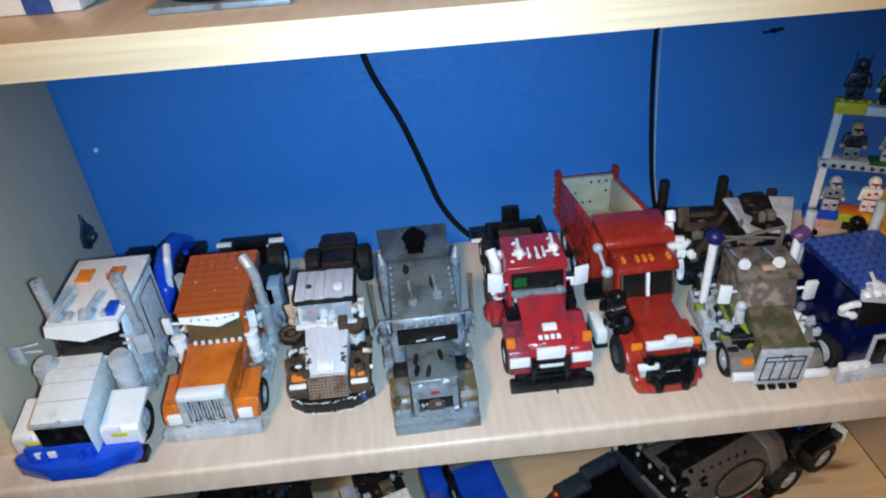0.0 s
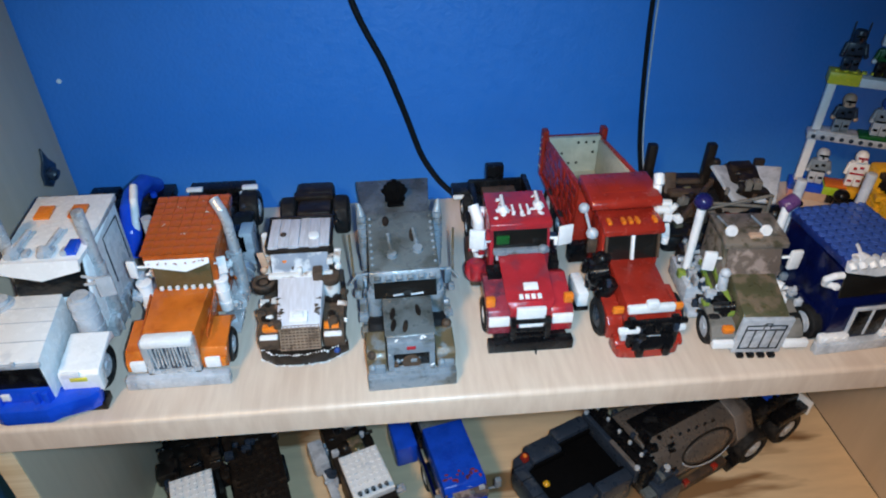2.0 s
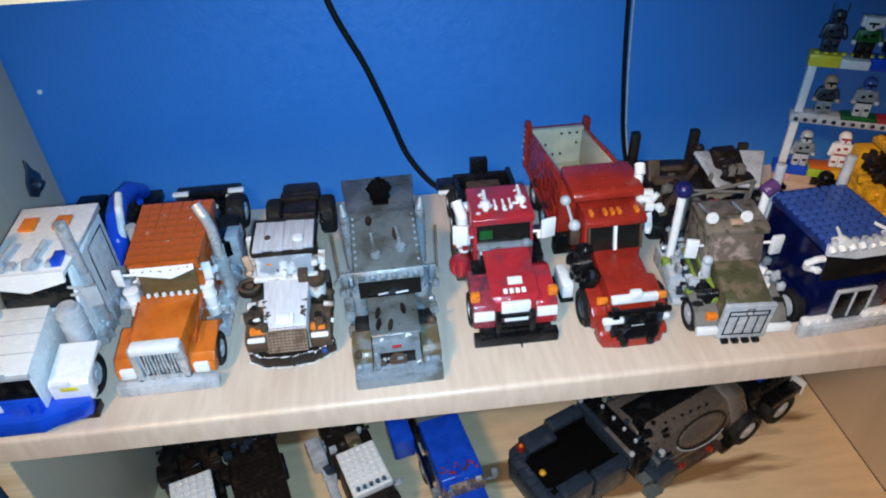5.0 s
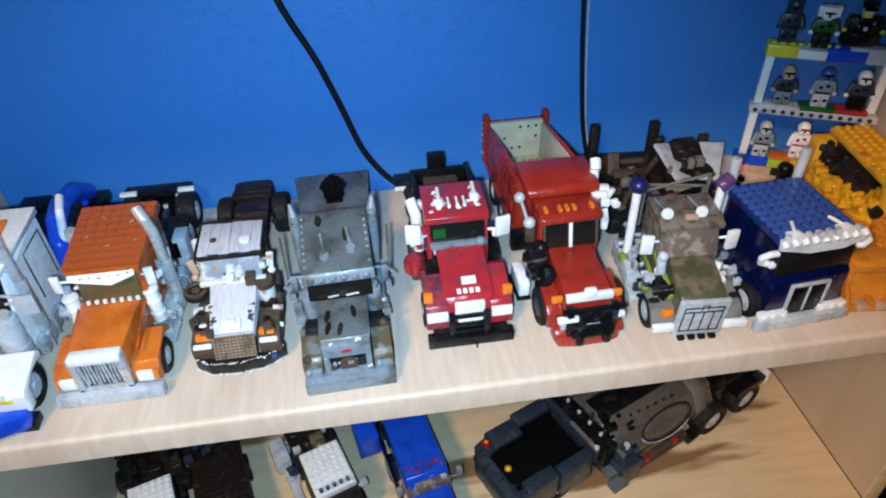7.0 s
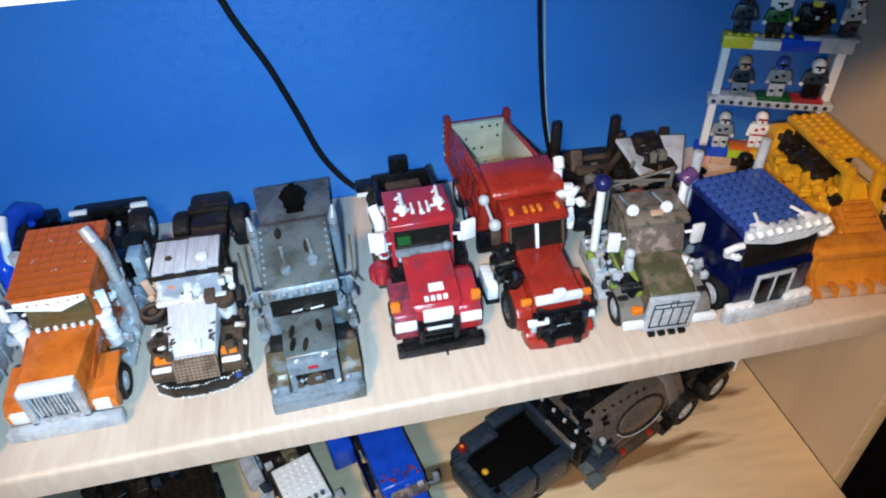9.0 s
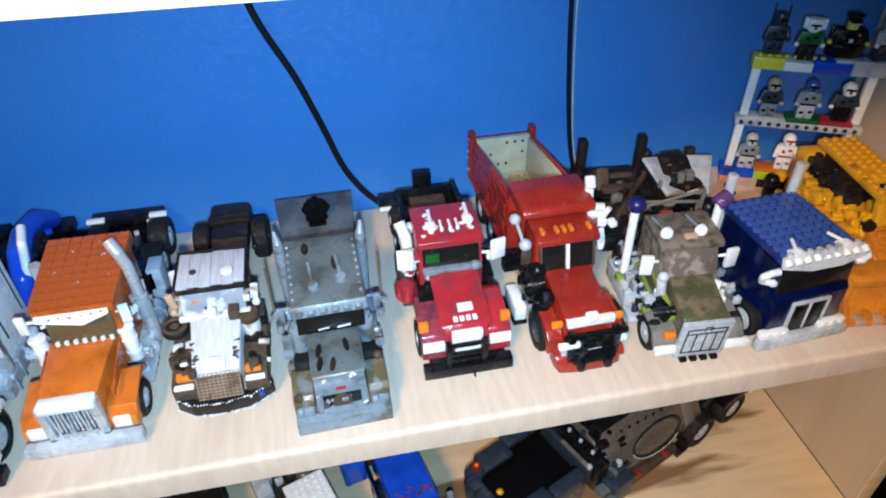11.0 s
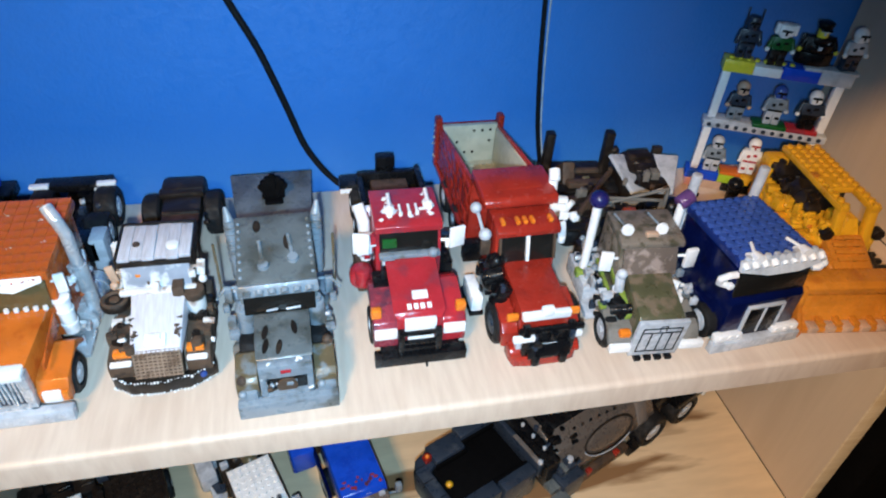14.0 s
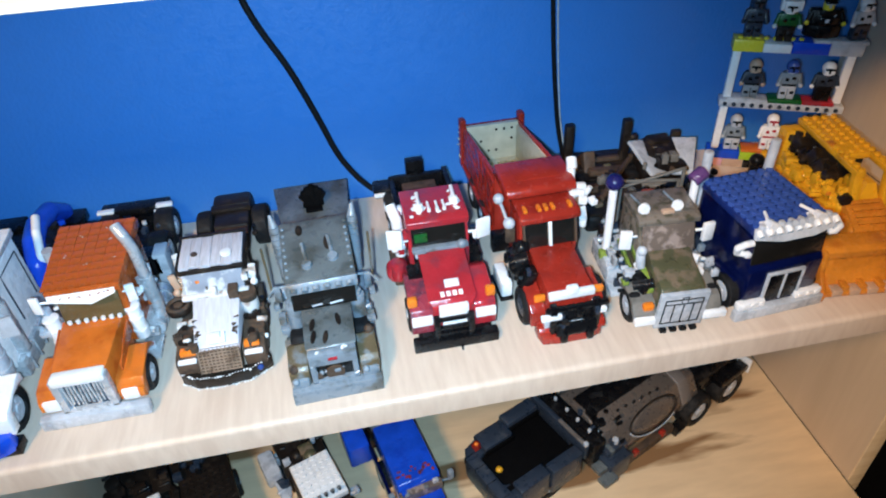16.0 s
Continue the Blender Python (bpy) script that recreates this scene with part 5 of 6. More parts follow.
                rod(bm, (0, 0, -0.6), (0, 0, 2.0), 3.3, 3.0, seg=12)
                one = part("roof_stud", bm, ROYAL, t)
                ob = one
            else:
                ob = new("roof_stud", one.data)
                ob.parent = t
            y = 20 + j * 8.4
            ob.location = ((-29.6 + i * 8.45) * MM, y * MM, 84 * MM)
    for i in range(9):
        y = 16 + i * 8.4
        part("roof_step", bx(B(), -33.5, 33.5, y - 0.5, y + 3.4, 83, 85.1, 0.6), ROYAL, t)
    for x in (-22, 20):
        bm = B()
        rod(bm, (x, 18, 88), (x, 10, 88), 3, 4.6, seg=14)
        rod(bm, (x, 18, 88), (x + (5 if x < 0 else -5), 30, 88.5), 1.4, seg=8)
        bx(bm, x - 6, x + 6, 13, 21, 85, 88, 0.8)
        part("roof_horn", bm, WHITE, t, "near-white roof horn")
    for x in (-6, 0, 8):
        bm = B()
        rod(bm, (x, 14, 86), (x, 8, 90), 2.2, 2.8, seg=10)
        part("roof_light", bm, PALE, t)
    bm = B()
    bx(bm, -13, 13, 60, 180, 10, 22, 1)
    bx(bm, -38, 36, 120, 150, 22, 36, 2)
    for x in (-24, -6, 10):
        ball(bm, (x, 140, 44), 10, 0.9)
    part("chassis", bm, BLACK, t, "black chassis with engine parts")
    greeble(t, (-34, 34, 100, 170, 24, 50), 26, (BLACK, SLATE, UMBER), 71)
    greeble(t, (-44, -34, 40, 100, 14, 30), 12, (GREYL, PALE, SLATE), 72)
    for s in (-1, 1):
        wheel(t, 26 * s, 140, 17, 16, PALE, s)


def bulldozer():
    t = thing("toy_bulldozer", "yellow toy brick bulldozer with a wide orange blade", "toy bulldozer", 504, 18, 1000, -7, "trucks on the shelf")
    bm = B()
    prism(bm, [(20, 2), (2, 2), (-5, 4), (-5, 9), (4, 11), (10, 20), (13, 31), (10, 34), (9, 41), (14, 44), (30, 45), (32, 38), (25, 20)], -60, 38, 0.8)
    part("blade", bm, GOLDEN, t, "curved orange blade with a thick top lip")
    for i in range(6):
        x = -52 + i * 15.4
        part("blade_tooth", bx(B(), x, x + 8.5, -6.5, 3, 5.5, 11.5, 0.8), SKIN, t, "pale worn cutting tile")
        part("blade_block", bx(B(), x + 8.9, x + 15.0, -4, 9, 8, 13.5, 0.8), GOLDEN, t)
    for x in (-62, 36):
        bm = B()
        prism(bm, [(-6, 0.5), (-7, 9), (5, 24), (7, 42), (30, 45), (30, 20), (20, 0.5)], x, x + 4, 0.6)
        part("blade_end", bm, GOLDEN, t, "flat orange blade end")
    bm = B()
    prism(bm, [(30, 20), (30, 38), (34, 42), (62, 56), (62, 20)], -21, 14, 1.2)
    part("hood", bm, GOLDEN, t, "amber sloping hood with louvres")
    for i in range(4):
        y = 38 + i * 6
        z = 44 + (y - 34) * 0.5
        part("louvre", bx(B(), -17, 10, y, y + 3.6, z - 0.6, z + 1.6, 0.5, (26, 0, 0)), GOLDEN, t)
    bm = B()
    bx(bm, -24, -17, 40, 56, 30, 46, 1.2)
    rod(bm, (-20, 36, 36), (-20, 52, 44), 4, seg=12, bev=0.8)
    part("hood_bracket", bm, GOLDEN, t)
    bm = B()
    bx(bm, 14, 20, 34, 50, 30, 42, 1.2)
    rod(bm, (17, 34, 38), (17, 50, 42), 4.4, seg=12, bev=0.8)
    part("lift_cylinder", bm, UMBER, t, "dark lift cylinder")
    for k in (-1, 1):
        bm = B()
        pipe(bm, [(34 * k, 22, 18), (34 * k, 60, 22), (34 * k, 96, 22)], 4.5, 10)
        part("push_arm", bm, YELLOW, t, "yellow push arm")
        bm = B()
        prism(bm, [(36, 4), (28, 14), (36, 26), (150, 28), (160, 16), (152, 4)], 24 if k > 0 else -42, 42 if k > 0 else -24, 2)
        for i in range(13):
            bx(bm, (23 if k > 0 else -43), (43 if k > 0 else -23), 38 + i * 9, 43 + i * 9, 26.5, 30, 0.5)
        part("track", bm, BLACK, t, "black crawler track")
        x = -20 if k < 0 else 27
        bm = B()
        rod(bm, (x, 66, 57), (x, 58, 57), 5.4, seg=16, bev=0.8)
        rod(bm, (x, 58.4, 57), (x, 57, 57), 3.4, seg=14)
        part("headlight", bm, UMBER, t, "dark round headlight")
        bm = B()
        bx(bm, x - 2.5, x + 2.5, 62, 70, 30, 53, 1.0)
        part("headlight_post", bm, YELLOW if k > 0 else GOLDEN, t)
        # roof frame: a leaning post and a side rail
        xr = -12 if k < 0 else 17
        bm = B()
        prism(bm, [(58, 50), (66, 82), (73, 82), (67, 50)], xr - 4, xr + 4, 1.0)
        part("roof_post", bm, YELLOW, t, "yellow sloping roof post")
        part("roof_rail", bx(B(), xr - 4.2, xr + 4.2, 64, 98, 77, 83, 1.0), YELLOW, t, "yellow roof rail")
    bm = B()
    v = [(-8, 62, 50), (13, 62, 50), (8, 68, 68), (0, 68, 68)]
    p = [bm.verts.new(q) for q in v]
    q = [bm.verts.new((c[0], c[1] + 6, c[2])) for c in v]
    bm.faces.new(p[::-1]), bm.faces.new(q)
    for i in range(4):
        bm.faces.new((p[i], p[(i + 1) % 4], q[(i + 1) % 4], q[i]))
    bmesh.ops.recalc_face_normals(bm, faces=bm.faces)
    part("cab_front", bm, YELLOW, t, "yellow wedge-shaped cab front")
    bm = B()
    prism(bm, [(60, 20), (60, 48), (66, 54), (90, 54), (150, 54), (150, 20)], -24, 26, 1.5)
    part("body", bm, YELLOW, t, "yellow studded body")
    bm = B()
    prism(bm, [(100, 50), (100, 77.5), (154, 77.5), (154, 50)], -14, 14, 2)
    for y, z, r in ((92, 62, 5), (104, 64, 7), (116, 68, 7), (130, 63, 6), (144, 67, 6)):
        bx(bm, -27, -12, y - r, y + r, z - r, z + r, 3, (y * 3 % 40, 12, y % 23))
    part("cab", bm, UMBER, t, "dark cab opening with black parts")
    part("seat", bx(B(), -8, 12, 76, 90, 54, 66, 3), YELLOW, t, "yellow seat block")
    part("roof", bx(B(), -16, 21, 94, 168, 77, 83, 1.2), YELLOW, t, "yellow studded roof")
    one = None
    for i in range(4):
        for j in range(13):
            if j < 4 and i in (1, 2) or (i, j) in ((0, 6), (1, 5)):
                continue
            if one is None:
                bm = B()
                rod(bm, (0, 0, -0.5), (0, 0, 2.2), 2.8, 2.6, seg=12)
                one = part("roof_stud", bm, YELLOW, t)
                ob = one
            else:
                ob = new("roof_stud", one.data)
                ob.parent = t
            ob.location = (((-11.5, -2, 7, 16.5)[i]) * MM, (66 + j * 8.1) * MM, 83 * MM)
    part("roof_gap", bx(B(), -15, -8, 110, 119, 82, 83.8, 0.5), GOLDEN, t, "dark orange patch on the roof edge")
    greeble(t, (-25, -15, 94, 160, 54, 74), 30, (UMBER, BLACK, UMBER), 81, (4, 9))
    greeble(t, (-38, -27, 66, 150, 44, 58), 26, (YELLOW, YELLOW, YELLOW), 83, (5, 12))
    greeble(t, (-28, -14, 64, 96, 50, 62), 14, (YELLOW, YELLOW, YELLOW, GOLDEN), 82)
    for i in range(5):
        part("side_step", bx(B(), -40, -24, 66 + i * 17, 80 + i * 17, 30, 44 + (i % 2) * 5, 2), YELLOW, t, "yellow stepped side block")
    part("rear_body", bx(B(), -30, 30, 156, 172, 24, 74, 2), YELLOW, t)


def minifig(x, y, z, rz, torso, legs, head, hat, label, wide=1.0, hatshape="dome", name="toy_figure"):
    """A small block doll: one plain mesh."""
    bm = B()

    def colour(i, n0):
        for f in bm.faces:
            if f.material_index == 0:
                f.material_index = i + 1

    n = 0
    bx(bm, -7.4, -0.3, -4, 4, 0, 12, 0.8)
    bx(bm, 0.3, 7.4, -4, 4, 0, 12, 0.8)
    bx(bm, -7.6, 7.6, -4, 4, 11, 15, 0.6)
    colour(1, n)
    n = len(bm.faces)
    prism(bm, [(-4 * wide, 15), (-3.6, 27.5), (3.6, 27.5), (4 * wide, 15)], -7.8 * wide, 7.8 * wide, 0.8)
    for s in (-1, 1):
        rod(bm, (7.5 * s * wide, 0, 26), (10 * s * wide, -3, 17), 2.5, 2.2, seg=10)
    colour(0, n)
    n = len(bm.faces)
    for s in (-1, 1):
        ball(bm, (10.4 * s * wide, -4, 15.5), 2.4, 1, 8)
    rod(bm, (0, 0, 27), (0, 0, 37), 5.0, seg=16, bev=1.2)
    colour(2, n)
    n = len(bm.faces)
    if hatshape == "cap":
        prism(bm, [(2, 1), (4.5, 27), (6, 27), (7, 1)], -15, 15, 0.8)
        plan(bm, [(-17, 3), (-15, -5), (-6, -9), (6, -9), (15, -5), (17, 3)], 2, 14, 1.5)
        plan(bm, [(-14, 3), (-12, -5), (-5, -8), (5, -8), (12, -5), (14, 3)], 14, 22, 1.5)
        plan(bm, [(-9, 3), (-8, -4), (-4, -6), (4, -6), (8, -4), (9, 3)], 22, 27.5, 1.2)
        rod(bm, (0, 0, 35), (0, 0, 41), 5.8, 7.4, seg=18, bev=0.8)
        bx(bm, -5, 5, -8, -3, 34.5, 36, 0.4)
    elif hatshape == "ears":
        bx(bm, -7, 7, -6, 6, 29, 40, 2.5)
        for s in (-1, 1):
            bx(bm, 5 * s, 10 * s, -4, 4, 30, 40, 1.5)
    elif hatshape == "blades":
        rod(bm, (0, 0, 30), (0, 0, 39.5), 6.0, 5.2, seg=16, bev=1.5)
        for s in (-1, 1):
            bx(bm, 6 * s, 7 * s, 1, 3, 26, 46, 0.3)
    else:
        ball(bm, (0, 0, 34), 6.4, 1.05, 16)
        bx(bm, -5, 5, -6.6, -4, 29, 33, 1)
    colour(3, n)
    n = len(bm.faces)
    bx(bm, -4.4, 4.4, -7.0, -5.6, 33.4, 35.4, 0.3)
    bx(bm, -1.0, 1.0, -6.9, -5.4, 30.4, 33.6, 0.2)
    bx(bm, -7, 7, -4.6, -3.6, 14.2, 16.2, 0.2)
    bx(bm, -4.6 * wide, -1.5, -4.7, -3.4, 19.5, 22.5, 0.2)
    bx(bm, 1.2, 5.0 * wide, -4.7, -3.4, 21.5, 24, 0.2)
    bx(bm, -6.2, -2.0, -4.5, -3.6, 5, 7.6, 0.2)
    if hatshape == "cap":
        bx(bm, -1.5, 2.0, -8.8, -7.6, 17, 20.5, 0.3)
    bx(bm, 2.0, 6.2, -4.5, -3.6, 6, 8.8, 0.2)
    colour(4, n)
    for f in bm.faces:
        f.material_index -= 1
    ob = part(name, bm, [torso, legs, head, hat, RED if "red markings" in label else (BLACK if torso is not BLACK else PALE)], None)
    ob.matrix_basis = pose(x * MM, y * MM, z * MM, 0, 0, rz)
    tagged(ob, label, "toy figure", "figures on the stand")
    return ob


def figure_stand():
    ux, uy = math.cos(radians(-25)), math.sin(radians(-25))
    ox, oy = 467, 256
    t = thing("display_stand", "toy brick display stand with three levels of coloured bricks", "display stand", ox, oy, 1000, -25)
    L = 114

    def brick(x0, x1, z0, z1, mat, label="", y0=-9, y1=9):
        return part("brick", bx(B(), x0, x1, y0, y1, z0, z1, 0.6), mat, t, label)

    brick(-2, 14, 0.5, 10, PINK, "pink brick")
    brick(14.3, 36, 0.5, 10, SKIN, "tan brick")
    brick(36.3, L, 0.5, 10, BLACK, "black brick")
    brick(-4, 30, 10.2, 19.6, BLUE, "blue brick")
    brick(30.3, 50, 10.2, 19.6, LIME, "lime brick")
    brick(31, 52, 19.8, 23, ORANGE, "orange plate")
    brick(50.3, 80, 10.2, 19.6, YELLOW, "yellow brick")
    brick(80.3, L, 10.2, 19.6, WHITE, "white brick")
    # posts
    for x in (0, L - 9):
        for z0, z1 in ((19.8, 70.5), (80.5, 132)):
            part("post", bx(B(), x, x + 8, -4, 4, z0, z1, 0.8), WHITE, t, "white post")
    # middle level: grey beam with holes, green and red plates
    part("beam", bx(B(), -3, L + 3, -8, 8, 71, 79, 1.2), PALE, t, "grey beam with round holes")
    for i in range(13):
        bm = B()
        x = 3 + i * 8.9
        rod(bm, (x, -8.6, 75), (x, -7.6, 75), 2.3, seg=12)
        part("beam_hole", bm, SLATE, t)
    part("plate", bx(B(), 44, 76, -9, 8, 79.1, 83, 0.5), GREEN, t, "green plate")
    part("plate", bx(B(), 76.5, 106, -9, 8, 79.1, 83, 0.5), RED, t, "red plate")
    part("plate", bx(B(), 4, 43.5, -8, 8, 79.1, 81.5, 0.5), PALE, t)
    for x0, x1, m, lb in ((-2, 26, LEMON, "yellow brick"), (14, 52, WHITE, "white brick"), (52.3, 86, BLUE, "blue brick"), (86.3, L + 2, PALE, "grey brick")):
        z0, z1 = (132.2, 144) if m is not WHITE else (132.2, 141)
        a = max(x0, -2) if m is not WHITE else 26.3
        part("brick", bx(B(), a, x1, -9, 9, z0, z1, 0.6), m, t, lb)
    part("plate", bx(B(), 70, L + 4, -10, 4, 141.5 + 2.6, 147.2, 0.4), PALE, t, "pale grey plate")
    bm = B()
    studs(bm, 0, -6, 144, 8, 1)
    part("brick_studs", bm, LEMON, t)

    def at(u, v=0.0):
        return ox + u * ux - v * uy, oy + u * uy + v * ux

    rows = [
        (13, 145.8, SLATE, SLATE, SLATE, SLATE, "dark grey toy figure with a horned helmet", 1.0, "blades"),
        (43, 142.5, GREEN, UMBER, WHITE, WHITE, "toy figure with a large white hood and dark green body", 1.1, "ears"),
        (75, 147, BLACK, BLACK, LEMON, BLACK, "toy figure in a black cape and black peaked cap", 1.55, "cap"),
        (107, 147, PALE, SLATE, WHITE, WHITE, "toy figure with a white helmet and grey legs", 1.0, "dome"),
        (25, 82, SLATE, GREYL, SKIN, SKIN, "toy figure with dark grey torso and grey legs", 1.0, "dome"),
        (60, 83.2, GREYL, PALE, PALE, ROYAL, "toy figure with pale armour and a blue helmet top", 1.0, "dome"),
        (93, 83.2, SLATE, BLACK, WHITE, WHITE, "toy figure with a white helmet and a dark skirt", 1.15, "dome"),
        (20, 20, GREYL, PALE, PALE, PALE, "pale grey armoured toy figure", 1.0, "dome"),
        (56, 23.2, WHITE, WHITE, WHITE, WHITE, "white toy figure with red markings", 1.0, "dome"),
        (90, 20, WHITE, SLATE, WHITE, LEMON, "toy figure with a yellow helmet", 1.0, "dome"),
    ]
    for u, z, a, b, c, d, lb, wd, hs in rows:
        x, y = at(u, -1.5)
        minifig(x, y, 1000 + z, -25 + (18 if u > 100 else 0), a, b, c, d, lb, wd, hs)
    for u in (46, 66):
        x, y = at(u, -24)
        bm = B()
        bx(bm, -6, 6, -4, 4, 0, 14, 2)
        ball(bm, (0, 0, 20), 8, 0.9)
        ob = part("toy_figure", bm, BLACK, None)
        ob.matrix_basis = pose(x * MM, y * MM, 1.0, 0, 0, -25)
        tagged(ob, "small black toy figure standing before the stand", "toy figure", "figures on the stand")


# ---- the lower shelf ----
def studded_plate(t, nx, ny, mat, x0, y0, z, label):
    bm = B()
    bx(bm, x0, x0 + nx * 8, y0, y0 + ny * 8, z - 9, z, 0.6)
    plate = part("stud_plate", bm, mat, t, label)
    one = None
    for i in range(nx):
        for j in range(ny):
            if one is None:
                bm = B()
                rod(bm, (0, 0, -0.5), (0, 0, 1.9), 2.6, 2.45, seg=12)
                one = part("stud", bm, mat, plate)
                ob = one
            else:
                ob = new("stud", one.data)
                ob.parent = plate
            ob.location = ((x0 + i * 8 + 4) * MM, (y0 + j * 8 + 4) * MM, z * MM)
    return plate


def low_trucks():
    t = thing("toy_truck", "dark brown toy truck chassis with a white studded plate", "toy truck", -207, 78, 640, 18, "trucks on the lower shelf")
    bm = B()
    bx(bm, -32, 32, 60, 190, 26, 46, 2)
    bx(bm, -40, -14, 100, 124, 40, 60, 3)
    bx(bm, 14, 36, 90, 170, 40, 56, 2)
    bx(bm, -8, 8, 110, 122, 44, 54, 1)
    rod(bm, (-26, 128, 48), (-26, 128, 66), 9, seg=16, bev=1)
    part("chassis", bm, UMBER, t, "dark brown chassis")
    studded_plate(t, 6, 7, WHITE, -24, 20, 78, "white studded plate")
    part("cab", bx(B(), -26, 26, 8, 78, 20, 70, 2), UMBER, t)
    for s in (-1, 1):
        wheel(t, 30 * s, 30, 18, 14, PALE, s)
        wheel(t, 30 * s, 160, 18, 14, PALE, s)

    greeble(t, (-34, 34, 84, 180, 44, 60), 34, (UMBER, BLACK, UMBER, SLATE), 101, (5, 14))

    t = thing("toy_truck", "brownish black flatbed toy truck", "toy truck", -120, 40, 640, 17, "trucks on the lower shelf")
    bm = B()
    bx(bm, -31, 31, 60, 190, 46, 58, 1.5)
    bx(bm, -42, -31, 130, 150, 44, 62, 2)
    bed = part("flat_bed", bm, UMBER, t, "brownish black studded bed")
    one = None
    for i in range(7):
        for j in range(12):
            if one is None:
                bm = B()
                rod(bm, (0, 0, -0.5), (0, 0, 1.7), 2.5, 2.35, seg=10)
                one = part("stud", bm, UMBER, bed)
                ob = one
            else:
                ob = new("stud", one.data)
                ob.parent = bed
            ob.location = ((-24 + i * 8) * MM, (68 + j * 8) * MM, 58 * MM)
    bm = B()
    bx(bm, -28, 28, 10, 60, 18, 56, 3)
    part("cab", bm, BLACK, t)
    bm = B()
    bx(bm, -34, 34, 178, 192, 40, 66, 2)
    rod(bm, (-38, 152, 58), (-34, 140, 62), 4, seg=10)
    part("headboard", bm, UMBER, t)
    for s in (-1, 1):
        wheel(t, 28 * s, 34, 18, 14, PALE, s)
        wheel(t, 28 * s, 150, 18, 14, PALE, s)

    greeble(t, (-30, 30, 150, 196, 56, 66), 14, (BLACK, UMBER, SLATE), 102, (5, 12))

    t = thing("toy_truck", "dark toy truck with a white studded roof and black levers", "toy truck", -1, 70, 640, 20, "trucks on the lower shelf")
    studded_plate(t, 6, 8, WHITE, -24, 36, 80, "white studded roof")
    part("cab", bx(B(), -25, 25, 18, 100, 16, 71, 2), UMBER, t, "dark brown cab")
    for i in range(5):
        bm = B()
        rod(bm, (-16 + i * 8, 43, 81), (-17 + i * 8, 35, 90), 3.0, 1.6, seg=8)
        part("lever", bm, BLACK, t, "small black lever")
    bm = B()
    bx(bm, -28, 28, 100, 180, 26, 54, 3)
    ball(bm, (-8, 126, 58), 9)
    part("chassis", bm, UMBER, t)
    bm = B()
    ball(bm, (6, 118, 60), 9, 0.8)
    bx(bm, -4, 14, 120, 134, 54, 66, 2)
    part("engine", bm, CAMO, t, "olive green engine block")
    bm = B()
    bx(bm, -44, -33, 30, 120, 40, 50, 1.5)
    bx(bm, -52, -32, 110, 150, 42, 66, 4)
    part("side_rail", bm, PALE, t, "pale grey side rail")
    bm = B()
    bx(bm, 28, 38, 36, 46, 60, 66, 2)
    rod(bm, (26, 40, 62), (34, 34, 72), 2.4, seg=8)
    part("mirror", bm, PALE, t)
    for s in (-1, 1):
        wheel(t, 26 * s, 44, 18, 14, PALE, s)
        wheel(t, 26 * s, 146, 18, 14, PALE, s)

    greeble(t, (-28, 28, 104, 176, 50, 62), 26, (UMBER, BLACK, SLATE, PALE), 103, (4, 11))
    greeble(t, (-54, -30, 30, 150, 44, 56), 16, (PALE, GREYL, SLATE), 104, (4, 12))

    t = thing("toy_truck", "bright blue toy truck with red flame markings", "toy truck", 106, 42, 640, 13, "trucks on the lower shelf")
    bm = B()
    prism(bm, [(66, 40), (66, 72), (70, 78), (158, 80), (158, 40)], -26, 26, 2)
    part("roof", bm, BLUE, t, "glossy bright blue roof")
    rng = random.Random(17)
    for k in range(14):
        x, y = -21 + k * 3.2, 80 + 5 * math.sin(k * 1.3) + rng.uniform(-2, 2)
        bm = B()
        ball(bm, (0, 0, 0), rng.uniform(1.0, 2.2), 0.12, 8)
        bmesh.ops.scale(bm, vec=(rng.uniform(0.8, 1.8), rng.uniform(0.7, 1.5), 1), verts=bm.verts)
        bmesh.ops.translate(bm, vec=(x, y, 78.5), verts=bm.verts)
        part("flame_mark", bm, REDW, t, "faded red paint mark")
    greeble(t, (-24, 24, 58, 70, 62, 74), 10, (GREYL, PALE, BLUE), 105, (3, 7))
    bm = B()
    prism(bm, [(4, 20), (4, 48), (10, 52), (60, 58), (60, 20)], -24, 24, 2)
    part("hood", bm, BLUE, t, "bright blue hood")
    bm = B()
    bx(bm, -26, 26, 58, 67, 56, 70, 1.5)
    part("windscreen", bm, HAZE, t, "hazy windscreen")
    part("roof_rack", bx(B(), -27, 27, 158, 176, 70, 79, 2), GREY, t, "grey plate behind the roof")
    bm = B()
    bx(bm, -36, -32, 20, 170, 44, 58, 1)
    part("side_rail", bm, NAVY, t)
    bm = B()
    bx(bm, -62, -34, 150, 200, 26, 62, 3)
    part("side_tank", bm, BLUE, t, "bright blue side tank")
    bm = B()
    bx(bm, -30, 30, 170, 225, 20, 60, 3)
    part("chassis", bm, BLACK, t)
    for s in (-1, 1):
        bm = B()
        pipe(bm, [(27 * s, 66, 60), (36 * s, 62, 64), (37 * s, 60, 80)], 1.4, 8)
        bx(bm, 33 * s, 40 * s, 56, 62, 70, 84, 1)
        part("mirror", bm, GREYL, t)
        wheel(t, 26 * s, 34, 18, 14, PALE, s)
        wheel(t, 26 * s, 130, 18, 14, PALE, s)


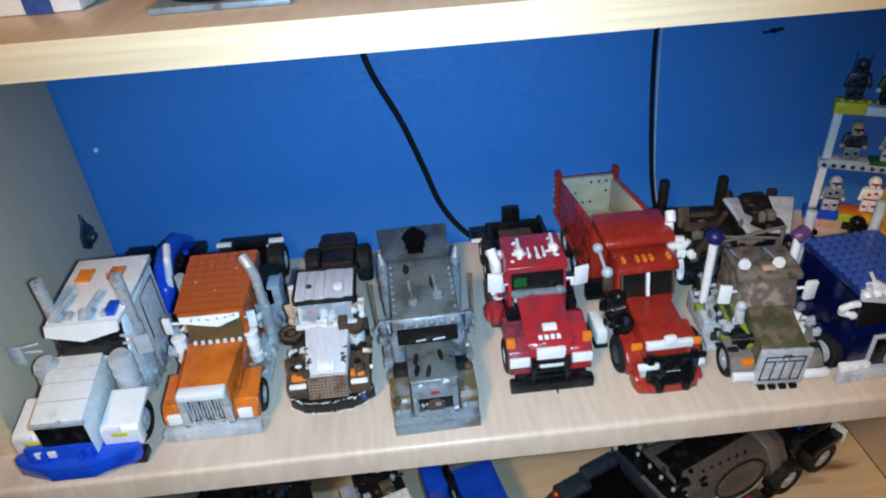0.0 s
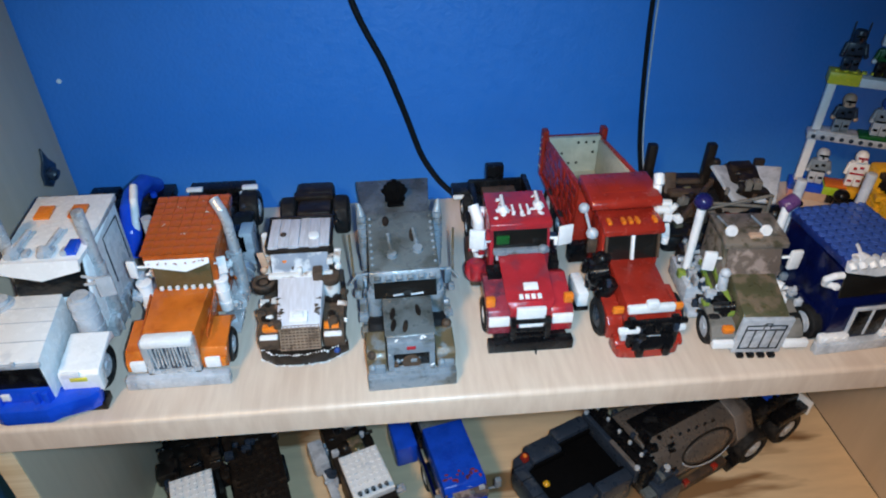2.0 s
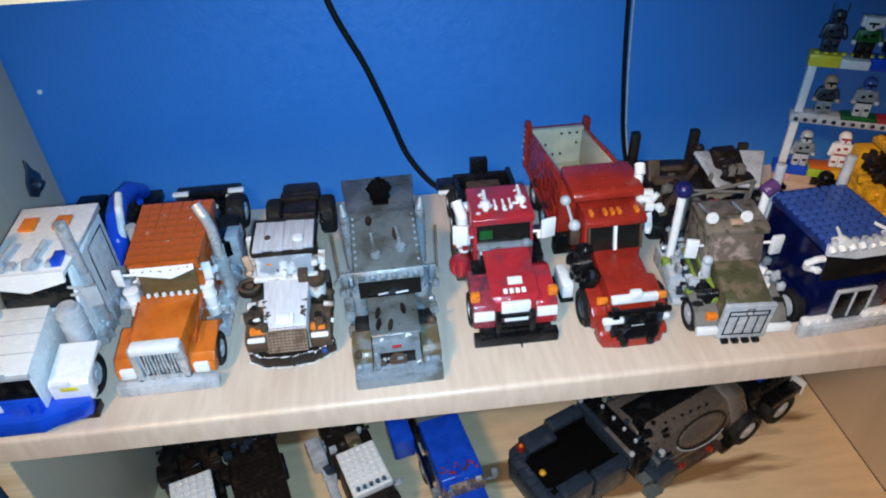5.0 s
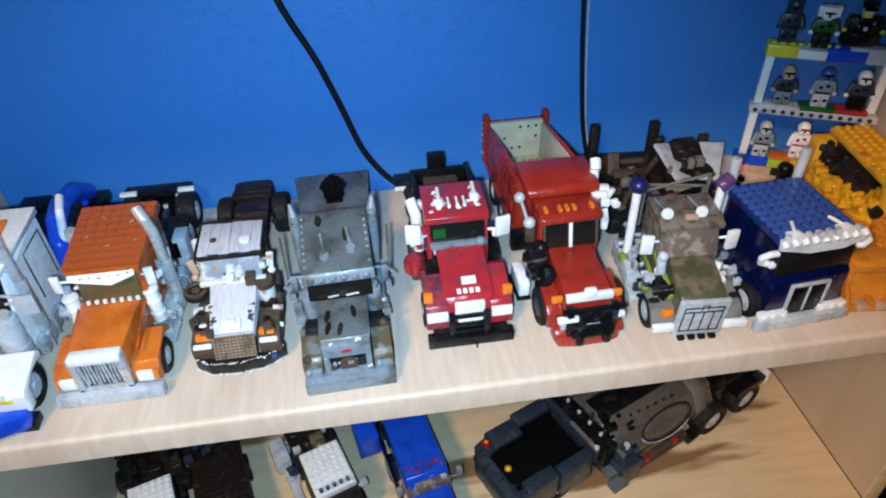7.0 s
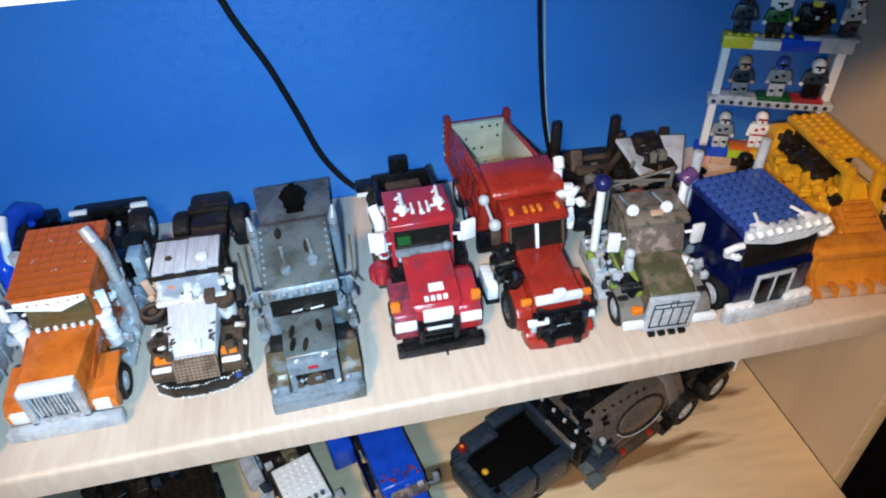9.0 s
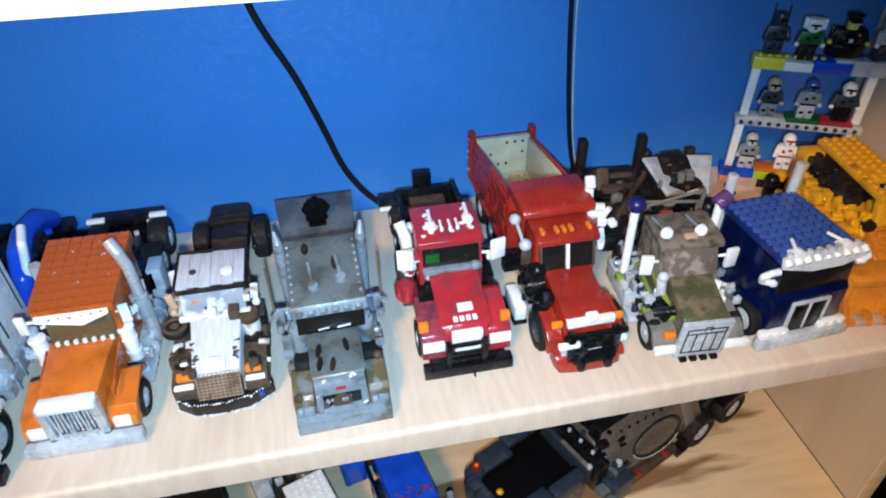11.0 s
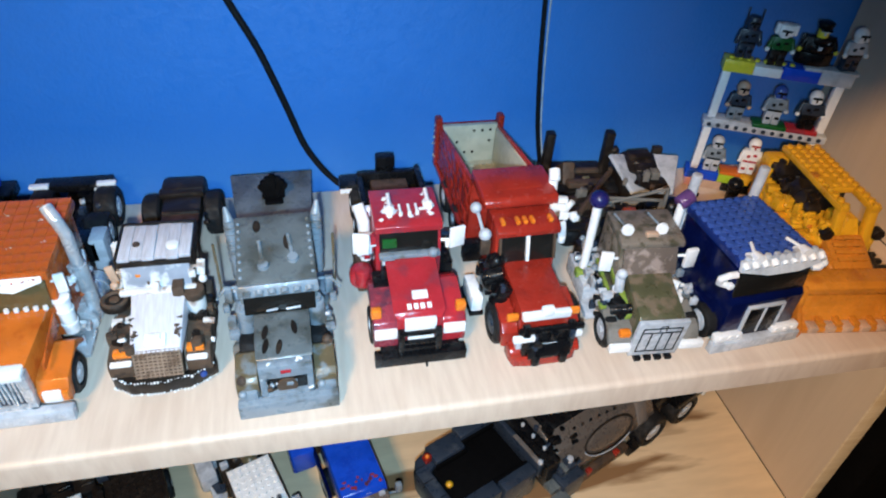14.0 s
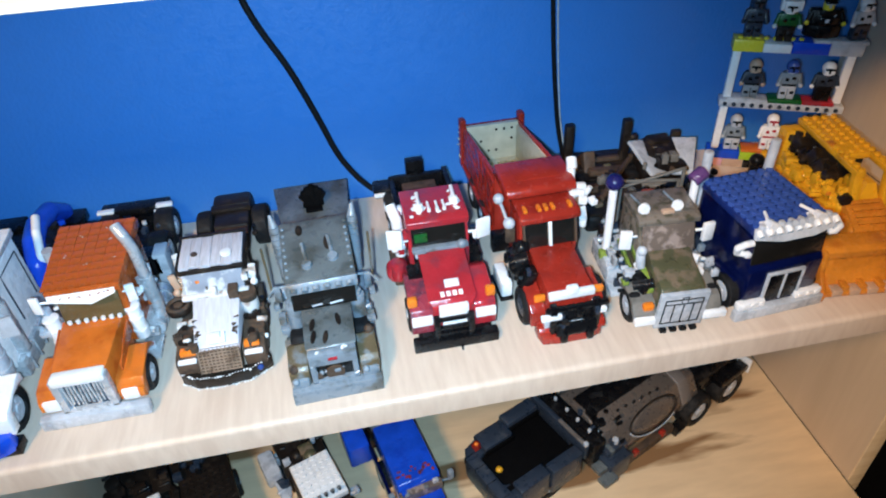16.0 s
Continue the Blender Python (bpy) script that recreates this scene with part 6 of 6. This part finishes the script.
def mixer_truck():
    t = thing("toy_truck", "large dark slate toy dump truck with a brown metal body", "toy truck", 186, 96, 640, 23.6, "trucks on the lower shelf")
    # local x runs along the truck, from its nose at the hopper to its tail
    part("chassis", bx(B(), -6, 370, -16, 30, 20, 34, 2), SLATE, t, "dark slate chassis")
    for x0, x1, y0, y1, z1 in ((5, 47, 36, 62, 76), (47.5, 97, 47, 66, 78), (3, 47, -34, -16, 76), (49, 96, -37, -21, 77)):
        part("hopper_side", bx(B(), x0, x1, y0, y1, 34, z1, 2.5), SLATE, t, "dark slate side block")
    bm = B()
    plan(bm, [(-20, -16), (-14, -36), (4, -34), (4, -14), (-4, -10), (-4, 34), (5, 38), (5, 60), (-12, 56), (-20, 42)], 34, 70, 2.0)
    part("hopper_end", bm, SLATE, t, "rounded slate nose")
    for y in (-24, 0, 24, 44):
        part("nose_seam", bx(B(), -20.6, -6, y, y + 0.8, 60, 70.4, 0), BLACK, t)
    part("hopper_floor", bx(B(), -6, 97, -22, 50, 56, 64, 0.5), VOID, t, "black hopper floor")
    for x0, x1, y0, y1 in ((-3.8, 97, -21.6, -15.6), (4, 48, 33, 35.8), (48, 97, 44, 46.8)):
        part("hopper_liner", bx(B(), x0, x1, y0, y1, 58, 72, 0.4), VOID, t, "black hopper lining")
    part("cross_rail", bx(B(), 97.5, 105, -37, 64, 60, 84, 2), SLATE, t, "slate cross rail")
    part("rail_cap", bx(B(), 98, 103.5, -36, 12, 83.5, 86, 0.8), BAND, t, "pale edge strip of the cross rail")
    for y in (60, -34):
        bm = B()
        rod(bm, (101, y, 84), (101, y, 89), 3.2, seg=14, bev=0.8)
        part("round_pin", bm, PALE, t, "pale grey round pin")
    bm = B()
    ball(bm, (0, 48, 76), 5.4)
    bx(bm, -5, 4, 43, 53, 70, 76, 2)
    part("side_light", bm, RUSTRED, t, "dark amber side light")
    part("lamp_tip", ball(B(), (-1, 47, 80), 2.6), AMBER, t, "bright amber lamp tip")
    bm = B()
    ball(bm, (6, 11, 65), 4.5, 0.8)
    part("yellow_pin", bm, YELLOW, t)
    part("bulkhead", bx(B(), 106, 126, -44, 64, 40, 86, 3), BLACK, t, "black bulkhead")
    for y in (57, 37, 16, -3, -23):
        bm = B()
        rod(bm, (117, y, 85), (117, y, 90), 2.3, seg=12, bev=0.5)
        part("round_pin", bm, PALE, t)
    bm = B()
    prism(bm, [(-46, 34), (-49, 52), (-34, 80), (4, 90), (42, 82), (58, 56), (56, 34)], 128, 296, 3)
    part("body", bm, STEEL, t, "brown metallic curved body")
    bm = B()
    prism(bm, [(-47, 36), (-50, 53), (-35, 82), (4, 92), (43, 84), (60, 57), (58, 36)], 263, 281, 1.2)
    part("body_band", bm, BAND, t, "greyed brown band across the body")
    bm = B()
    prism(bm, [(-10, 87), (-9, 90), (4, 93), (24, 90), (24, 87)], 134, 262, 1.0)
    part("roof_spine", bm, BLACK, t, "black spine along the body")
    for i in range(6):
        bm = B()
        x, y = 168 + i * 13, -20 - 1.2 * i
        rod(bm, (x, y, 82), (x, y - 1, 87), 1.6, seg=8)
        part("rivet", bm, BLACK, t)
    bm = B()
    bx(bm, 116, 152, -64, -38, 24, 60, 3)
    bx(bm, 122, 148, -52, -36, 56, 68, 2.5)
    part("side_box", bm, SLATE, t, "slate side box")
    bm = B()
    rod(bm, (142, -44, 66), (142, -44, 74), 4.2, seg=14, bev=0.8)
    part("round_pin", bm, PALE, t)
    for k in range(2):
        part("side_tile", bx(B(), 99 + k * 3, 121 + k * 3, -74 + k * 15, -60 + k * 15, 44 + 6 * k, 50 + 6 * k, 0.8), GREY, t, "grey flat tile")
    bm = B()
    ball(bm, (0, 0, 0), 1, 1, 20)
    bmesh.ops.scale(bm, vec=(40, 15, 4), verts=bm.verts)
    bmesh.ops.rotate(bm, cent=(0, 0, 0), matrix=Matrix.Rotation(radians(60), 3, "X"), verts=bm.verts)
    bmesh.ops.translate(bm, vec=(212, -42.5, 66), verts=bm.verts)
    part("side_window", bm, STEEL, t, "brown glossy oval dome")
    for name, a0, a1, r, m in (("dome_rim", 0, 360, 1.4, UMBER), ("pale_rim", 190, 318, 1.1, PALE)):
        k = 2.0 if m is UMBER else 4.0
        pts = []
        for i in range(25):
            a = radians(a0 + (a1 - a0) * i / 24)
            u, v = (40 + k) * math.cos(a), (15.5 + k) * math.sin(a)
            pts.append((212 + u, -43.5 + 0.5 * v, 66.5 + 0.866 * v))
        bm = B()
        pipe(bm, pts, r, 8)
        part(name, bm, m, t, "pale curved rim" if m is PALE else "")
    part("side_light_bar", bx(B(), 160, 246, -56, -46, 16, 30, 2), BROWN, t, "dark brown side bar")
    for x in (175, 224):
        part("side_lamp", bx(B(), x - 4, x + 4, -57, -50, 25, 34, 1.5), RUSTRED, t, "small red side lamp")
    bm = B()
    prism(bm, [(-58, 4), (-62, 20), (-50, 30), (-44, 4)], 250, 264, 1.0)
    part("step", bm, BLACK, t, "black step")
    bm = B()
    prism(bm, [(-44, 40), (-44, 66), (-36, 72), (48, 72), (56, 66), (56, 40)], 298, 384, 3)
    part("tail", bm, BLACK, t, "black tail section")
    bm = B()
    bx(bm, 330, 386, -60, -44, 46, 58, 2)
    part("mudguard", bm, BLACK, t, "black mudguard")
    greeble(t, (128, 160, -50, -30, 40, 74), 18, (SLATE, BLACK, BLACK, GREY), 91, (5, 12))
    greeble(t, (108, 160, -34, 56, 80, 92), 24, (BLACK, SLATE, BLACK), 94, (5, 13))
    greeble(t, (140, 296, 34, 58, 60, 86), 20, (SLATE, BLACK), 92, (5, 14))
    greeble(t, (306, 380, -40, 50, 70, 76), 12, (BLACK, SLATE), 93, (6, 14))
    part("tail_plate", bx(B(), 384.5, 389, -62, 20, 42, 66, 1.5), WHITE, t, "white tail edge")
    part("tail_badge", bx(B(), 330, 352, -34, -18, 71, 75, 1), BLUE, t, "small blue block")
    for x in (291, 357):
        for k in (-1, 1):
            w = wheel(t, 0, 0, 27, 24, PALE, 1)
            w.matrix_basis = pose(x * MM, (6 + 54 * k) * MM, 27 * MM, 0, 0, -90 if k < 0 else 90)
    for k in (-1, 1):
        w = wheel(t, 0, 0, 26, 20, PALE, 1)
        w.matrix_basis = pose(62 * MM, (14 + 30 * k) * MM, 26 * MM, 0, 0, -90 if k < 0 else 90)


def upper_things():
    t = thing("toy_wheel_stand", "dark brown round toy wheel lying on a grey plate", "toy wheel", -70, 70, 1326)
    part("plate", bx(B(), -34, 44, -34, 40, 0.3, 4, 1), GREYL, t, "grey base plate")
    bm = B()
    rod(bm, (0, 2, 4), (0, 2, 30), 34, seg=36, bev=4)
    part("tyre", bm, UMBER, t, "dark brown tyre")
    t = thing("toy_box", "white and blue flat toy box on the upper shelf", "toy box", -190, 92, 1326)
    part("body", bx(B(), -50, 40, -28, 30, 0.3, 16, 1.5), WHITE, t)
    part("lid_band", bx(B(), 8, 24, -29, 31, 0.3, 17, 1), ROYAL, t, "blue band")


white_truck(), orange_truck(), rusty_truck(), grey_truck()
red_truck(), dump_truck(), camo_truck(), blue_truck(), bulldozer()
figure_stand()
low_trucks(), mixer_truck(), upper_things()
